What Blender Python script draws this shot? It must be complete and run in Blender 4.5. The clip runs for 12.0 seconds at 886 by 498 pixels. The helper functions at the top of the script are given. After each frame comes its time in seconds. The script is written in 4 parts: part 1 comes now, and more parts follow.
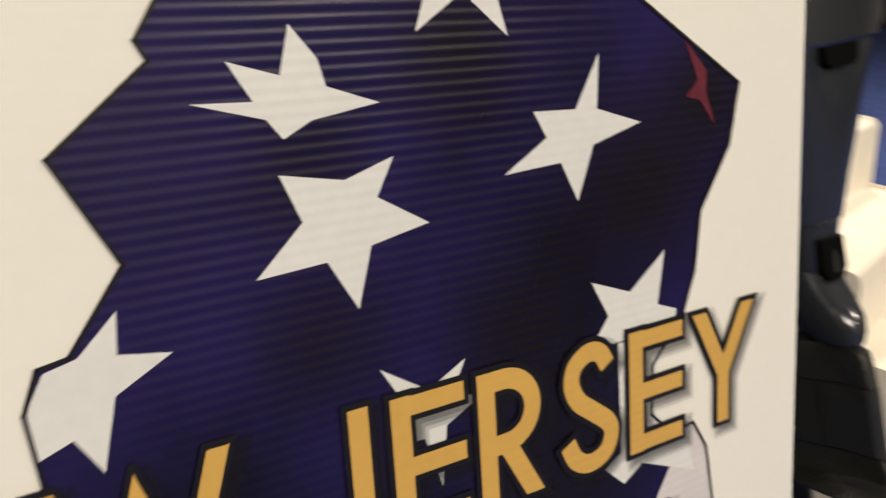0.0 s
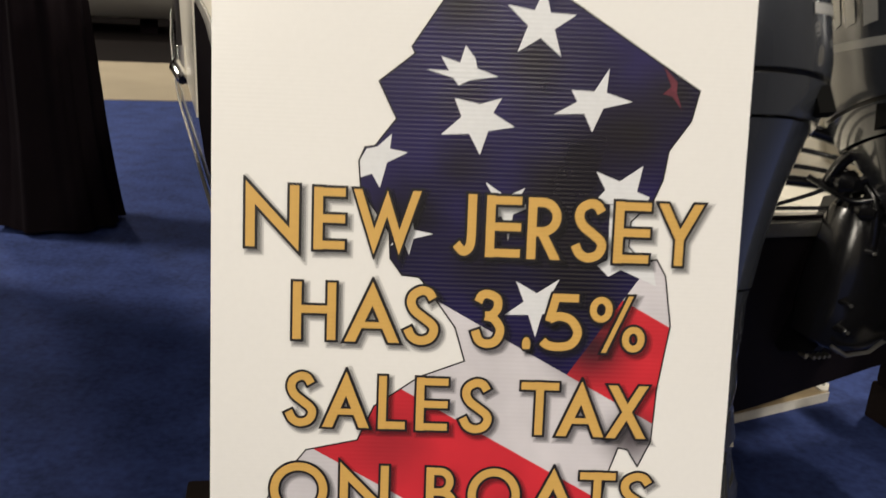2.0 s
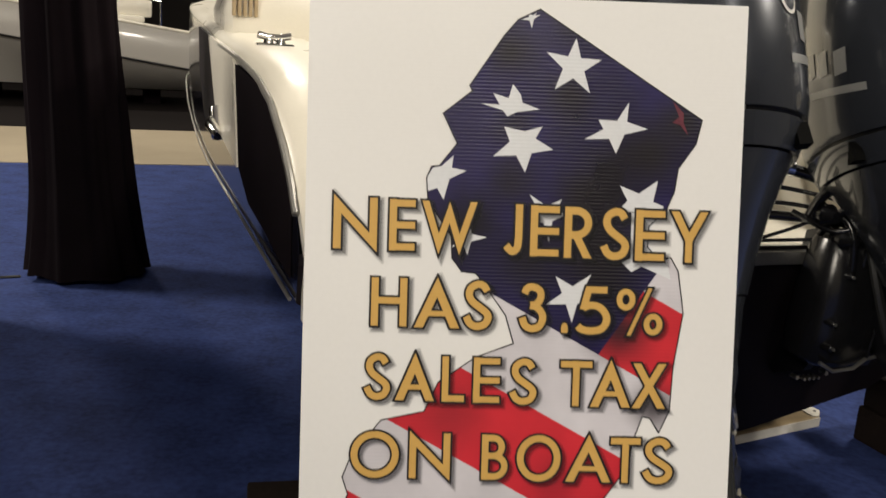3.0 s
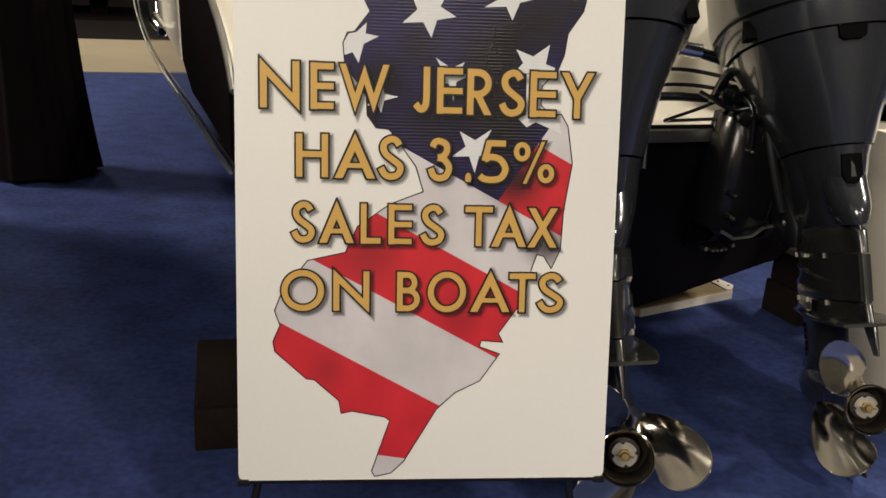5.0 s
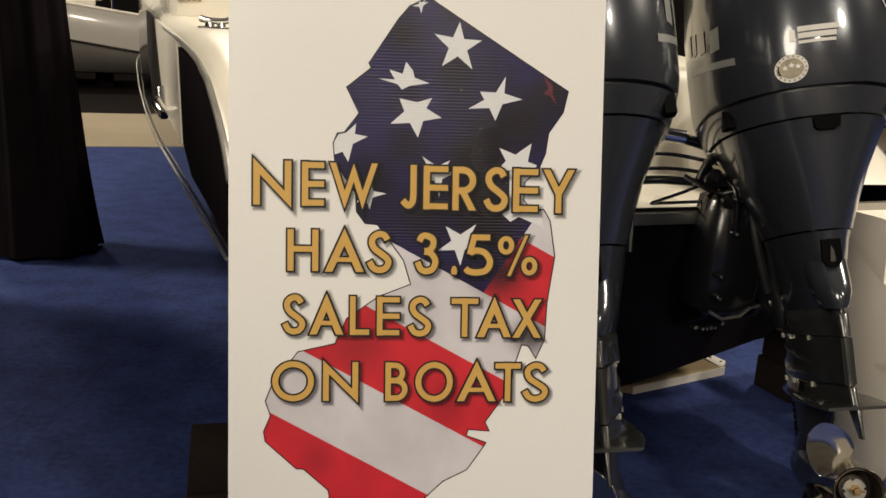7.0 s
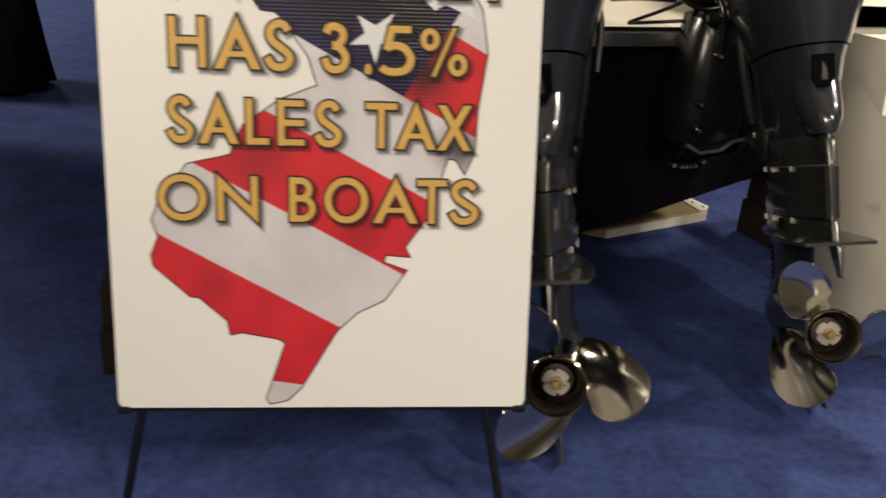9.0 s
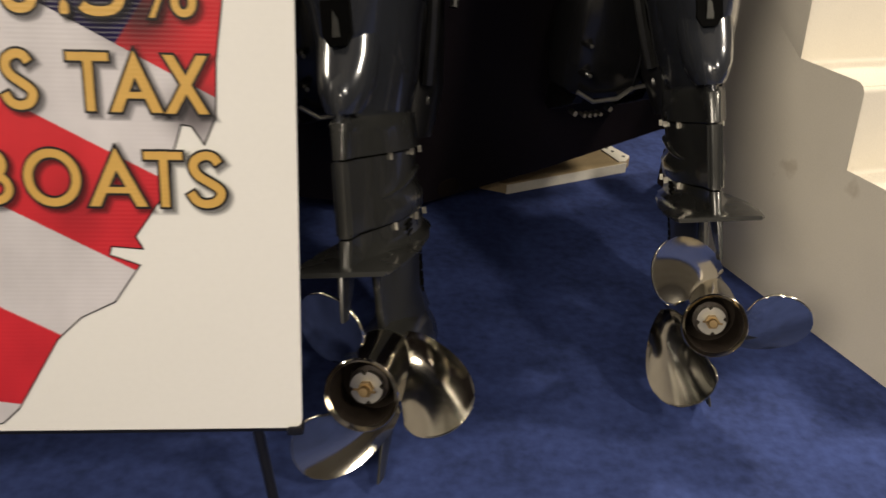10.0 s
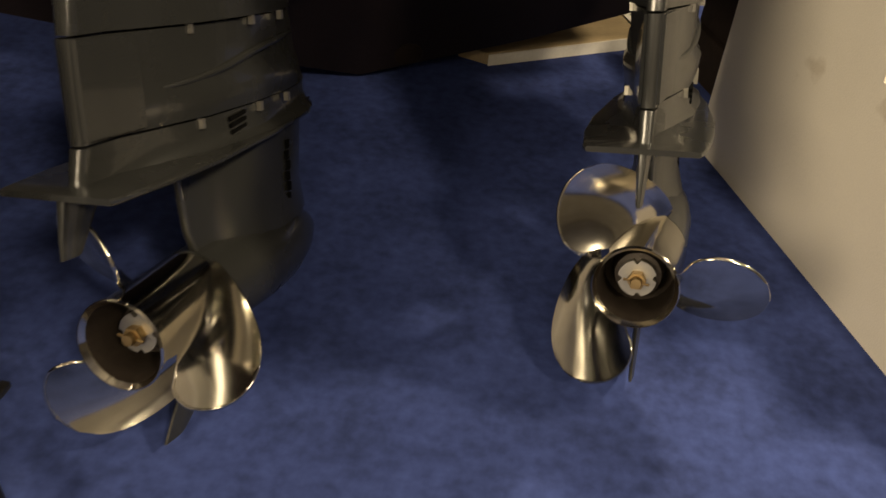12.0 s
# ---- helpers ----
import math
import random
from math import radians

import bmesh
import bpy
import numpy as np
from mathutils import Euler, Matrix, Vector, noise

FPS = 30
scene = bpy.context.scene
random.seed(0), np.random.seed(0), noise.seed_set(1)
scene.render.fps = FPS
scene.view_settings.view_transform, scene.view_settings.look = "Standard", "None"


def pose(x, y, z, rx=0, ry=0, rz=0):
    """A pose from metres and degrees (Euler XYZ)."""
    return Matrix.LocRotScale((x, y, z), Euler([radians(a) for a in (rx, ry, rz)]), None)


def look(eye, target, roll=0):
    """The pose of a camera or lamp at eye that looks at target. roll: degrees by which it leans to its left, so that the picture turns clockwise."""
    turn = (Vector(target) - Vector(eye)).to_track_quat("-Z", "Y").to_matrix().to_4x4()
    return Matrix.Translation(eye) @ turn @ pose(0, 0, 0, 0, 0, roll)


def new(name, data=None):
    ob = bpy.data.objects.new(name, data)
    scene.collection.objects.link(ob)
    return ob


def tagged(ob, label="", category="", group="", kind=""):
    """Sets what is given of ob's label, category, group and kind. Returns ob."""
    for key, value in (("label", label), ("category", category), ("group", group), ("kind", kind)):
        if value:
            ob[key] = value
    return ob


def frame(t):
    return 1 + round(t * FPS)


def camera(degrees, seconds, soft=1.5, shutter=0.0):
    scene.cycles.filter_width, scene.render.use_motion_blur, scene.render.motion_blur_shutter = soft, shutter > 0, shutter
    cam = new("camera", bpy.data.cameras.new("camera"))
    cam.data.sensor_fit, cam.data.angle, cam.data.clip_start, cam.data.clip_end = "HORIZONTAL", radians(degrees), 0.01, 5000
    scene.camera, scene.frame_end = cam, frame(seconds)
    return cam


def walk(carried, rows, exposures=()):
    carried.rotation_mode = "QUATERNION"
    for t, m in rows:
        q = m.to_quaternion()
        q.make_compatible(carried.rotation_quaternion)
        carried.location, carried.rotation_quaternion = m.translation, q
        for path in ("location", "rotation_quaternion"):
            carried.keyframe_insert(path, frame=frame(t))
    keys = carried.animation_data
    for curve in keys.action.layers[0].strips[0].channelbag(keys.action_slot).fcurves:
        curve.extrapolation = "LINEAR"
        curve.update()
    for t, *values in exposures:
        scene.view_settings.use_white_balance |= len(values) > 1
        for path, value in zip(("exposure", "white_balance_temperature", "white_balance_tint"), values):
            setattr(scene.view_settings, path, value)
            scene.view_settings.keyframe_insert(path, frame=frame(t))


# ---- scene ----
cam = camera(53.5, 12.0, soft=1.5, shutter=0.4)
PATH = [
    (0, (-0.202, -0.186, 1.144), (0.849, 1.36, 0.437), 4.0),
    (0.2, (-0.184, -0.237, 1.147), (0.595, 1.471, 0.457), 3.7),
    (0.5, (-0.171, -0.314, 1.145), (0.2, 1.516, 0.43), 4.2),
    (1, (-0.163, -0.527, 1.107), (-0.088, 1.346, 0.409), 4.2),
    (1.2, (-0.156, -0.618, 1.129), (-0.143, 1.244, 0.400), 3.9),
    (1.5, (-0.157, -0.748, 1.153), (-0.096, 1.132, 0.474), 4.3),
    (1.7, (-0.108, -0.814, 1.185), (-0.082, 1.062, 0.492), 3.8),
    (2, (-0.096, -0.906, 1.183), (-0.03, 0.998, 0.575), 4.1),
    (2.5, (-0.138, -1.042, 1.207), (-0.066, 0.893, 0.709), 3.9),
    (2.7, (-0.161, -1.09, 1.195), (-0.092, 0.854, 0.73), 3.9),
    (3, (-0.192, -1.152, 1.15), (-0.11, 0.794, 0.694), 3.8),
    (3.5, (-0.176, -1.242, 1.129), (-0.048, 0.697, 0.659), 3.8),
    (3.7, (-0.164, -1.281, 1.12), (-0.018, 0.653, 0.633), 3.6),
    (5.3, (-0.116, -1.361, 1.1), (0.061, 0.526, 0.459), 3.9),
    (5.5, (-0.115, -1.369, 1.107), (0.056, 0.52, 0.474), 3.9),
    (6, (-0.116, -1.371, 1.143), (0.052, 0.527, 0.534), 3.6),
    (6.5, (-0.103, -1.382, 1.16), (0.063, 0.54, 0.633), 3.5),
    (6.7, (-0.099, -1.387, 1.169), (0.07, 0.545, 0.68), 3.5),
    (8.3, (-0.111, -1.304, 1.041), (0.046, 0.592, 0.422), 3.9),
    (8.5, (-0.102, -1.283, 1.032), (0.059, 0.589, 0.346), 3.9),
    (9, (0.06, -1.213, 1.02), (0.23, 0.619, 0.237), 4.2),
    (9.5, (0.266, -1.098, 1.027), (0.451, 0.71, 0.193), 4.4),
    (10, (0.392, -0.941, 0.996), (0.584, 0.822, 0.072), 4.7),
    (10.5, (0.537, -0.801, 0.995), (0.733, 0.928, 0.008), 4.9),
    (10.8, (0.629, -0.761, 0.976), (0.8, 0.964, -0.021), 5.0),
    (11, (0.672, -0.723, 0.969), (0.797, 0.975, -0.08), 5.2),
    (11.2, (0.695, -0.701, 0.949), (0.765, 0.967, -0.152), 5.4),
    (11.5, (0.72, -0.673, 0.929), (0.716, 0.938, -0.256), 5.7),
    (12, (0.77, -0.575, 0.939), (0.748, 0.989, -0.308), 6.1),
]
EXPOSURES = [(0.0, 0.0, 6500, 9), (0.5, 0.22, 6100, 8), (1.1, -0.08, 6000, 9), (2.0, 0.05, 6100, 9), (3.2, -0.15, 6100, 9), (5.5, -0.15, 6400, 9), (6.7, -0.2, 6450, 9), (8.5, 0.0, 6450, 9), (9.5, -0.08, 6600, 10), (10.5, 0.09, 6400, 8), (11.2, 0.29, 6350, 9), (12.0, 0.18, 7800, 8)]
walk(cam, [(t, look(eye, target, roll)) for t, eye, target, roll in PATH], EXPOSURES)


# ---- light ----
world = bpy.data.worlds.new("hall_air")
scene.world = world
world.use_nodes = True
world.node_tree.nodes["Background"].inputs[0].default_value = (1.0, 0.86, 0.68, 1)
world.node_tree.nodes["Background"].inputs[1].default_value = 0.05
WARM = (1.0, 0.875, 0.70)


def hall_lamp(x, y, z, size, watts, tx, ty):
    data = bpy.data.lights.new("hall_lamp", "AREA")
    data.shape, data.size, data.energy, data.color = "DISK", size, watts, WARM
    ob = new("hall_lamp", data)
    ob.matrix_world = look((x, y, z), (tx, ty, 0.0))
    return ob


hall_lamp(6.6, 1.0, 5.6, 0.8, 330, 0.8, 0.6)
hall_lamp(3.9, -5.2, 6.2, 0.8, 270, 0.6, 0.2)
hall_lamp(-4.0, -6.6, 4.8, 3.0, 520, 0.6, 0.2)
hall_lamp(-6.0, 3.2, 4.5, 1.6, 350, -0.4, 3.4)
hall_lamp(-2.0, 8.2, 4.6, 0.8, 60, -1.6, 5.6)
hall_lamp(4.2, 4.4, 6.6, 0.8, 400, 1.0, 0.6)
hall_lamp(-6.5, 10.5, 7.0, 0.9, 400, -4.0, 10.5)
hall_lamp(0.5, -11.0, 7.6, 1.2, 300, 0.5, -11.2)


# ---- materials ----
def mat(name, base, rough=0.5, metal=0.0, var=0.12, scale=6.0, fine=120.0, bump=0.0, rvar=0.1, coat=0.0, stretch=(1, 1, 1), dist=0.001, spec=0.5):
    m = bpy.data.materials.new(name)
    m.use_nodes = True
    nt = m.node_tree
    b = nt.nodes["Principled BSDF"]
    b.inputs["Metallic"].default_value = metal
    b.inputs["Coat Weight"].default_value = coat
    b.inputs["Coat Roughness"].default_value = 0.06
    b.inputs["Specular IOR Level"].default_value = spec
    tc = nt.nodes.new("ShaderNodeTexCoord")
    mp = nt.nodes.new("ShaderNodeMapping")
    mp.inputs["Scale"].default_value = stretch
    nt.links.new(tc.outputs["Object"], mp.inputs[0])
    n1 = nt.nodes.new("ShaderNodeTexNoise")
    n1.inputs["Scale"].default_value, n1.inputs["Detail"].default_value = scale, 5
    n2 = nt.nodes.new("ShaderNodeTexNoise")
    n2.inputs["Scale"].default_value, n2.inputs["Detail"].default_value = fine, 3
    nt.links.new(mp.outputs[0], n1.inputs["Vector"])
    nt.links.new(mp.outputs[0], n2.inputs["Vector"])
    mix = nt.nodes.new("ShaderNodeMath")
    mix.operation = "MULTIPLY_ADD"
    mix.inputs[1].default_value = 0.45
    nt.links.new(n2.outputs["Fac"], mix.inputs[0])
    half = nt.nodes.new("ShaderNodeMath")
    half.operation, half.inputs[1].default_value = "MULTIPLY", 0.55
    nt.links.new(n1.outputs["Fac"], half.inputs[0])
    nt.links.new(half.outputs[0], mix.inputs[2])
    ramp = nt.nodes.new("ShaderNodeValToRGB")
    ramp.color_ramp.elements[0].position, ramp.color_ramp.elements[1].position = 0.3, 0.7
    ramp.color_ramp.elements[0].color = (*[c * (1 - var) for c in base], 1)
    ramp.color_ramp.elements[1].color = (*[min(1, c * (1 + var)) for c in base], 1)
    nt.links.new(mix.outputs[0], ramp.inputs[0])
    nt.links.new(ramp.outputs[0], b.inputs["Base Color"])
    mr = nt.nodes.new("ShaderNodeMapRange")
    mr.inputs[3].default_value, mr.inputs[4].default_value = max(0.02, rough - rvar), min(1, rough + rvar)
    nt.links.new(n1.outputs["Fac"], mr.inputs[0])
    nt.links.new(mr.outputs[0], b.inputs["Roughness"])
    if bump:
        bp = nt.nodes.new("ShaderNodeBump")
        bp.inputs["Strength"].default_value, bp.inputs["Distance"].default_value = bump, dist
        nt.links.new(n2.outputs["Fac"], bp.inputs["Height"])
        nt.links.new(bp.outputs[0], b.inputs["Normal"])
    return m


def corrugated(m, pitch, strength):
    """Fine level flutes of a twin-wall board as relief."""
    nt = m.node_tree
    tc = nt.nodes.new("ShaderNodeTexCoord")
    w = nt.nodes.new("ShaderNodeTexWave")
    w.wave_type, w.bands_direction = "BANDS", "Z"
    w.inputs["Scale"].default_value = 0.314 / pitch
    w.inputs["Distortion"].default_value = 0.15
    nt.links.new(tc.outputs["Object"], w.inputs["Vector"])
    bp = nt.nodes.new("ShaderNodeBump")
    bp.inputs["Distance"].default_value = 0.001
    patch = nt.nodes.new("ShaderNodeTexNoise")
    patch.inputs["Scale"].default_value, patch.inputs["Detail"].default_value = 4.0, 2
    nt.links.new(tc.outputs["Object"], patch.inputs["Vector"])
    mr = nt.nodes.new("ShaderNodeMapRange")
    mr.inputs[1].default_value, mr.inputs[2].default_value = 0.38, 0.62
    mr.inputs[3].default_value, mr.inputs[4].default_value = strength * 0.15, strength * 1.9
    nt.links.new(patch.outputs["Fac"], mr.inputs[0])
    nt.links.new(mr.outputs[0], bp.inputs["Strength"])
    nt.links.new(w.outputs["Fac"], bp.inputs["Height"])
    nt.links.new(bp.outputs[0], nt.nodes["Principled BSDF"].inputs["Normal"])
    return m


M_CARPET = mat("blue_carpet", (0.033, 0.051, 0.162), 0.95, var=0.46, scale=7.0, fine=45, bump=0.35, dist=0.004, spec=0.15)
M_AISLE = mat("beige_aisle", (0.34, 0.29, 0.21), 0.9, var=0.12, scale=1.5, fine=200, bump=0.3, spec=0.2)
M_SHADEFLOOR = mat("shaded_floor", (0.012, 0.010, 0.010), 0.9, var=0.3, scale=0.8, spec=0.05)
# unseen ceiling and walls, pale so they bounce light and brighten reflections
M_CEIL = mat("hall_ceiling", (0.55, 0.52, 0.46), 0.9, var=0.3, scale=0.5)
M_BOUNCEWALL = mat("hall_bounce_wall", (0.55, 0.52, 0.46), 0.9, var=0.2, scale=0.4)
M_WALL = mat("hall_wall", (0.07, 0.062, 0.06), 0.9, var=0.3, scale=0.4)
M_BOARD = corrugated(mat("white_board", (0.80, 0.79, 0.76), 0.34, var=0.02, scale=3), 0.0055, 0.02)
M_EDGE = mat("board_edge", (0.7, 0.69, 0.66), 0.6, var=0.1, fine=300)
M_NAVY = corrugated(mat("print_navy", (0.016, 0.012, 0.055), 0.30, scale=6, fine=2.5), 0.0055, 0.17)
for el, c in zip(M_NAVY.node_tree.nodes["Color Ramp"].color_ramp.elements, ((0.004, 0.003, 0.010), (0.020, 0.012, 0.112))):
    el.color = (*c, 1)
M_NAVY.node_tree.nodes["Color Ramp"].color_ramp.elements[0].position = 0.40
M_NAVY.node_tree.nodes["Color Ramp"].color_ramp.elements[1].position = 0.66
M_STARW = corrugated(mat("print_star_white", (0.70, 0.71, 0.72), 0.36, var=0.05, scale=9), 0.0055, 0.06)
M_PWHITE = corrugated(mat("print_cloth_white", (0.60, 0.575, 0.60), 0.36, var=0.16, scale=6, fine=14), 0.0055, 0.06)
M_PRED = corrugated(mat("print_red", (0.56, 0.022, 0.032), 0.34, var=0.22, scale=6, fine=14), 0.0055, 0.06)


def folded(m, places, tone=(0.02, 0.008, 0.012)):
    """Dark printed folds of the flag picture at given spots of the board."""
    nt = m.node_tree
    tc = nt.nodes.new("ShaderNodeTexCoord")
    last = nt.nodes["Color Ramp"].outputs[0]
    for x, z, size, depth in places:
        d = nt.nodes.new("ShaderNodeVectorMath")
        d.operation = "DISTANCE"
        d.inputs[1].default_value = (x, 0, z)
        nt.links.new(tc.outputs["Object"], d.inputs[0])
        mr = nt.nodes.new("ShaderNodeMapRange")
        mr.interpolation_type = "SMOOTHSTEP"
        mr.inputs[2].default_value, mr.inputs[3].default_value, mr.inputs[4].default_value = size, depth, 0.0
        nt.links.new(d.outputs["Value"], mr.inputs[0])
        mx = nt.nodes.new("ShaderNodeMix")
        mx.data_type = "RGBA"
        nt.links.new(mr.outputs[0], mx.inputs[0])
        nt.links.new(last, mx.inputs[6])
        mx.inputs[7].default_value = (*tone, 1)
        last = mx.outputs[2]
    nt.links.new(last, nt.nodes["Principled BSDF"].inputs["Base Color"])


for m_ in (M_PRED, M_PWHITE):
    folded(m_, ((0.150, 0.535, 0.075, 0.95), (0.205, 0.420, 0.055, 0.9), (-0.10, 0.40, 0.08, 0.35), (0.06, 0.30, 0.06, 0.3), (-0.17, 0.20, 0.05, 0.3)))
folded(M_NAVY, ((0.06, 0.885, 0.055, 0.85), (0.185, 0.80, 0.10, 0.97), (0.235, 0.85, 0.07, 0.95), (0.09, 0.735, 0.07, 0.85), (-0.02, 0.755, 0.05, 0.7), (-0.03, 0.945, 0.06, 0.9), (0.12, 0.64, 0.11, 0.95), (0.0, 0.63, 0.07, 0.7), (-0.02, 0.83, 0.05, 0.55)), (0.006, 0.004, 0.006))
M_PDRED = mat("print_dark_red", (0.12, 0.02, 0.035), 0.36, var=0.4, scale=20)
M_GOLD = corrugated(mat("print_gold", (0.60, 0.365, 0.092), 0.36, var=0.05, scale=20), 0.0055, 0.06)
M_INK = mat("print_black", (0.008, 0.007, 0.008), 0.36, var=0.2)
M_SHADE = mat("print_shade", (0.012, 0.011, 0.011), 0.4, var=0.08)
M_SHADE.node_tree.nodes["Principled BSDF"].inputs["Alpha"].default_value = 0.21
M_PAINT = mat("motor_grey_paint", (0.040, 0.044, 0.054), 0.24, metal=0.45, var=0.10, scale=3, fine=900, coat=0.7, rvar=0.05)
M_LEG = mat("leg_grey_paint", (0.034, 0.035, 0.034), 0.27, metal=0.3, var=0.12, scale=5, fine=700, coat=0.4, rvar=0.07)
M_STEEL = mat("polished_steel", (0.66, 0.62, 0.53), 0.12, metal=1.0, var=0.06, scale=8, fine=60, rvar=0.04)
M_HUBIN = mat("hub_inside", (0.035, 0.027, 0.022), 0.40, metal=0.4, var=0.3, scale=20)
M_CHROME = mat("chrome", (0.75, 0.74, 0.72), 0.08, metal=1.0, var=0.05, rvar=0.04)
M_ZINC = mat("zinc_washer", (0.45, 0.43, 0.38), 0.42, metal=0.9, var=0.1, scale=40)
M_BRASS = mat("brass", (0.34, 0.24, 0.12), 0.5, metal=1.0, var=0.15, scale=60)
M_GLOSSBLACK = mat("glossy_black_casting", (0.008, 0.008, 0.009), 0.20, var=0.3, scale=14, fine=220, bump=0.15)
M_BLACK = mat("black_metal", (0.006, 0.006, 0.007), 0.32, var=0.3, scale=12, fine=300, bump=0.1)
M_RUBBER = mat("black_rubber", (0.011, 0.011, 0.011), 0.45, var=0.3, scale=20)
M_HULL = mat("black_gelcoat", (0.006, 0.006, 0.010), 0.10, var=0.3, scale=1.2, coat=0.4, rvar=0.04)
M_BOTTOM = mat("dark_bottom", (0.011, 0.008, 0.010), 0.55, var=0.3, scale=3, spec=0.2)
M_CREAM = mat("white_gelcoat", (0.78, 0.74, 0.64), 0.30, var=0.03, scale=4, coat=0.2)
M_STEP = mat("moulded_steps", (0.74, 0.69, 0.60), 0.50, var=0.06, scale=5, fine=350, bump=0.35, dist=0.0015)


def soiled(m, tone, scale, at):
    """Sparse smudges of dirt in a surface's colour."""
    nt = m.node_tree
    tc = nt.nodes.new("ShaderNodeTexCoord")
    n = nt.nodes.new("ShaderNodeTexNoise")
    n.inputs["Scale"].default_value, n.inputs["Detail"].default_value = scale, 4
    nt.links.new(tc.outputs["Object"], n.inputs["Vector"])
    mr = nt.nodes.new("ShaderNodeMapRange")
    mr.inputs[1].default_value, mr.inputs[2].default_value = at, at + 0.06
    mr.inputs[4].default_value = 0.34
    nt.links.new(n.outputs["Fac"], mr.inputs[0])
    mx = nt.nodes.new("ShaderNodeMix")
    mx.data_type = "RGBA"
    nt.links.new(mr.outputs[0], mx.inputs[0])
    nt.links.new(nt.nodes["Color Ramp"].outputs[0], mx.inputs[6])
    mx.inputs[7].default_value = (*tone, 1)
    nt.links.new(mx.outputs[2], nt.nodes["Principled BSDF"].inputs["Base Color"])


M_TREAD = mat("rough_tread", (0.76, 0.71, 0.62), 0.7, var=0.10, scale=9, fine=220, bump=0.9, dist=0.003)
soiled(M_STEP, (0.34, 0.26, 0.17), 7.0, 0.70)
M_ALU = mat("aluminium", (0.5, 0.49, 0.46), 0.35, metal=0.9, var=0.12, scale=10)
M_PLY = mat("plywood", (0.38, 0.29, 0.17), 0.65, var=0.25, scale=3, fine=60, stretch=(1, 9, 1), bump=0.2)
M_WPAINT = mat("white_paint", (0.72, 0.69, 0.62), 0.5, var=0.1, scale=12)
M_CLOTH = mat("black_cloth", (0.0080, 0.0056, 0.0070), 0.95, var=0.3, scale=5, fine=600, bump=0.4, spec=0.04)
M_BLOCK = mat("dark_block", (0.014, 0.009, 0.007), 0.85, var=0.4, scale=8, fine=90, bump=0.4, spec=0.2)
M_GREYHULL = mat("grey_hull", (0.44, 0.42, 0.39), 0.25, var=0.08, scale=1.0, coat=0.3)
M_DECAL = mat("pale_decal", (0.62, 0.60, 0.55), 0.35, var=0.06)
M_DECALG = mat("grey_decal", (0.30, 0.30, 0.29), 0.3, metal=0.3, var=0.08)
M_SEAL = mat("seal_brown", (0.30, 0.26, 0.17), 0.5, var=0.35, scale=60, fine=300)
M_SLOT = mat("slot_dark", (0.003, 0.003, 0.003), 0.8, spec=0.05)


# ---- mesh helpers ----
from mathutils import geometry


def link(name, bm, material, parent=None, label="", smooth=40):
    me = bpy.data.meshes.new(name)
    bmesh.ops.recalc_face_normals(bm, faces=bm.faces)
    bm.to_mesh(me)
    bm.free()
    me.materials.append(material)
    if smooth:
        me.polygons.foreach_set("use_smooth", [True] * len(me.polygons))
        me.set_sharp_from_angle(angle=radians(smooth))
    ob = new(name, me)
    if parent:
        ob.parent = parent
    if label:
        tagged(ob, label)
    return ob


def part(name, bm, material, parent, label="", smooth=40):
    return link(name, bm, material, parent, label, smooth)


def thing(name, m, label, category, group="", kind=""):
    ob = new(name)
    ob.empty_display_size = 0.1
    ob.matrix_world = m
    return tagged(ob, label, category, group, kind)


def box(bm, x0, x1, y0, y1, z0, z1, bevel=0.0):
    r = bmesh.ops.create_cube(bm, size=1.0)
    bmesh.ops.scale(bm, vec=(x1 - x0, y1 - y0, z1 - z0), verts=r["verts"])
    bmesh.ops.translate(bm, vec=((x0 + x1) / 2, (y0 + y1) / 2, (z0 + z1) / 2), verts=r["verts"])
    if bevel:
        edges = list({e for v in r["verts"] for e in v.link_edges})
        bmesh.ops.bevel(bm, geom=edges, offset=bevel, segments=2, affect="EDGES", profile=0.6)
    return bm


def loft(bm, rings, closed=True, caps=True):
    rows = [[bm.verts.new(p) for p in ring] for ring in rings]
    n = len(rows[0])
    for a, b in zip(rows, rows[1:]):
        for i in range(n if closed else n - 1):
            j = (i + 1) % n
            bm.faces.new((a[i], a[j], b[j], b[i]))
    if caps and closed:
        bm.faces.new(rows[0][::-1])
        bm.faces.new(rows[-1])
    return bm


def tube(bm, pts, radius, n=10, caps=True):
    pts = [Vector(p) for p in pts]
    rings = []
    for i, p in enumerate(pts):
        d = (pts[min(i + 1, len(pts) - 1)] - pts[max(i - 1, 0)]).normalized()
        a = d.orthogonal().normalized() if i == 0 else (a - d * a.dot(d)).normalized()
        b = d.cross(a)
        r = radius[i] if isinstance(radius, (list, tuple)) else radius
        rings.append([p + r * (math.cos(2 * math.pi * k / n) * a + math.sin(2 * math.pi * k / n) * b) for k in range(n)])
    return loft(bm, rings, caps=caps)


def spline(pts, steps=8):
    """Smooth line through a few points."""
    v = [Vector(p) for p in pts]
    v = [2 * v[0] - v[1]] + v + [2 * v[-1] - v[-2]]
    out = []
    for a, b, c, d in zip(v, v[1:], v[2:], v[3:]):
        for k in range(steps):
            t = k / steps
            out.append(0.5 * (2 * b + (c - a) * t + (2 * a - 5 * b + 4 * c - d) * t * t + (3 * b - a - 3 * c + d) * t ** 3))
    return out + [v[-2]]


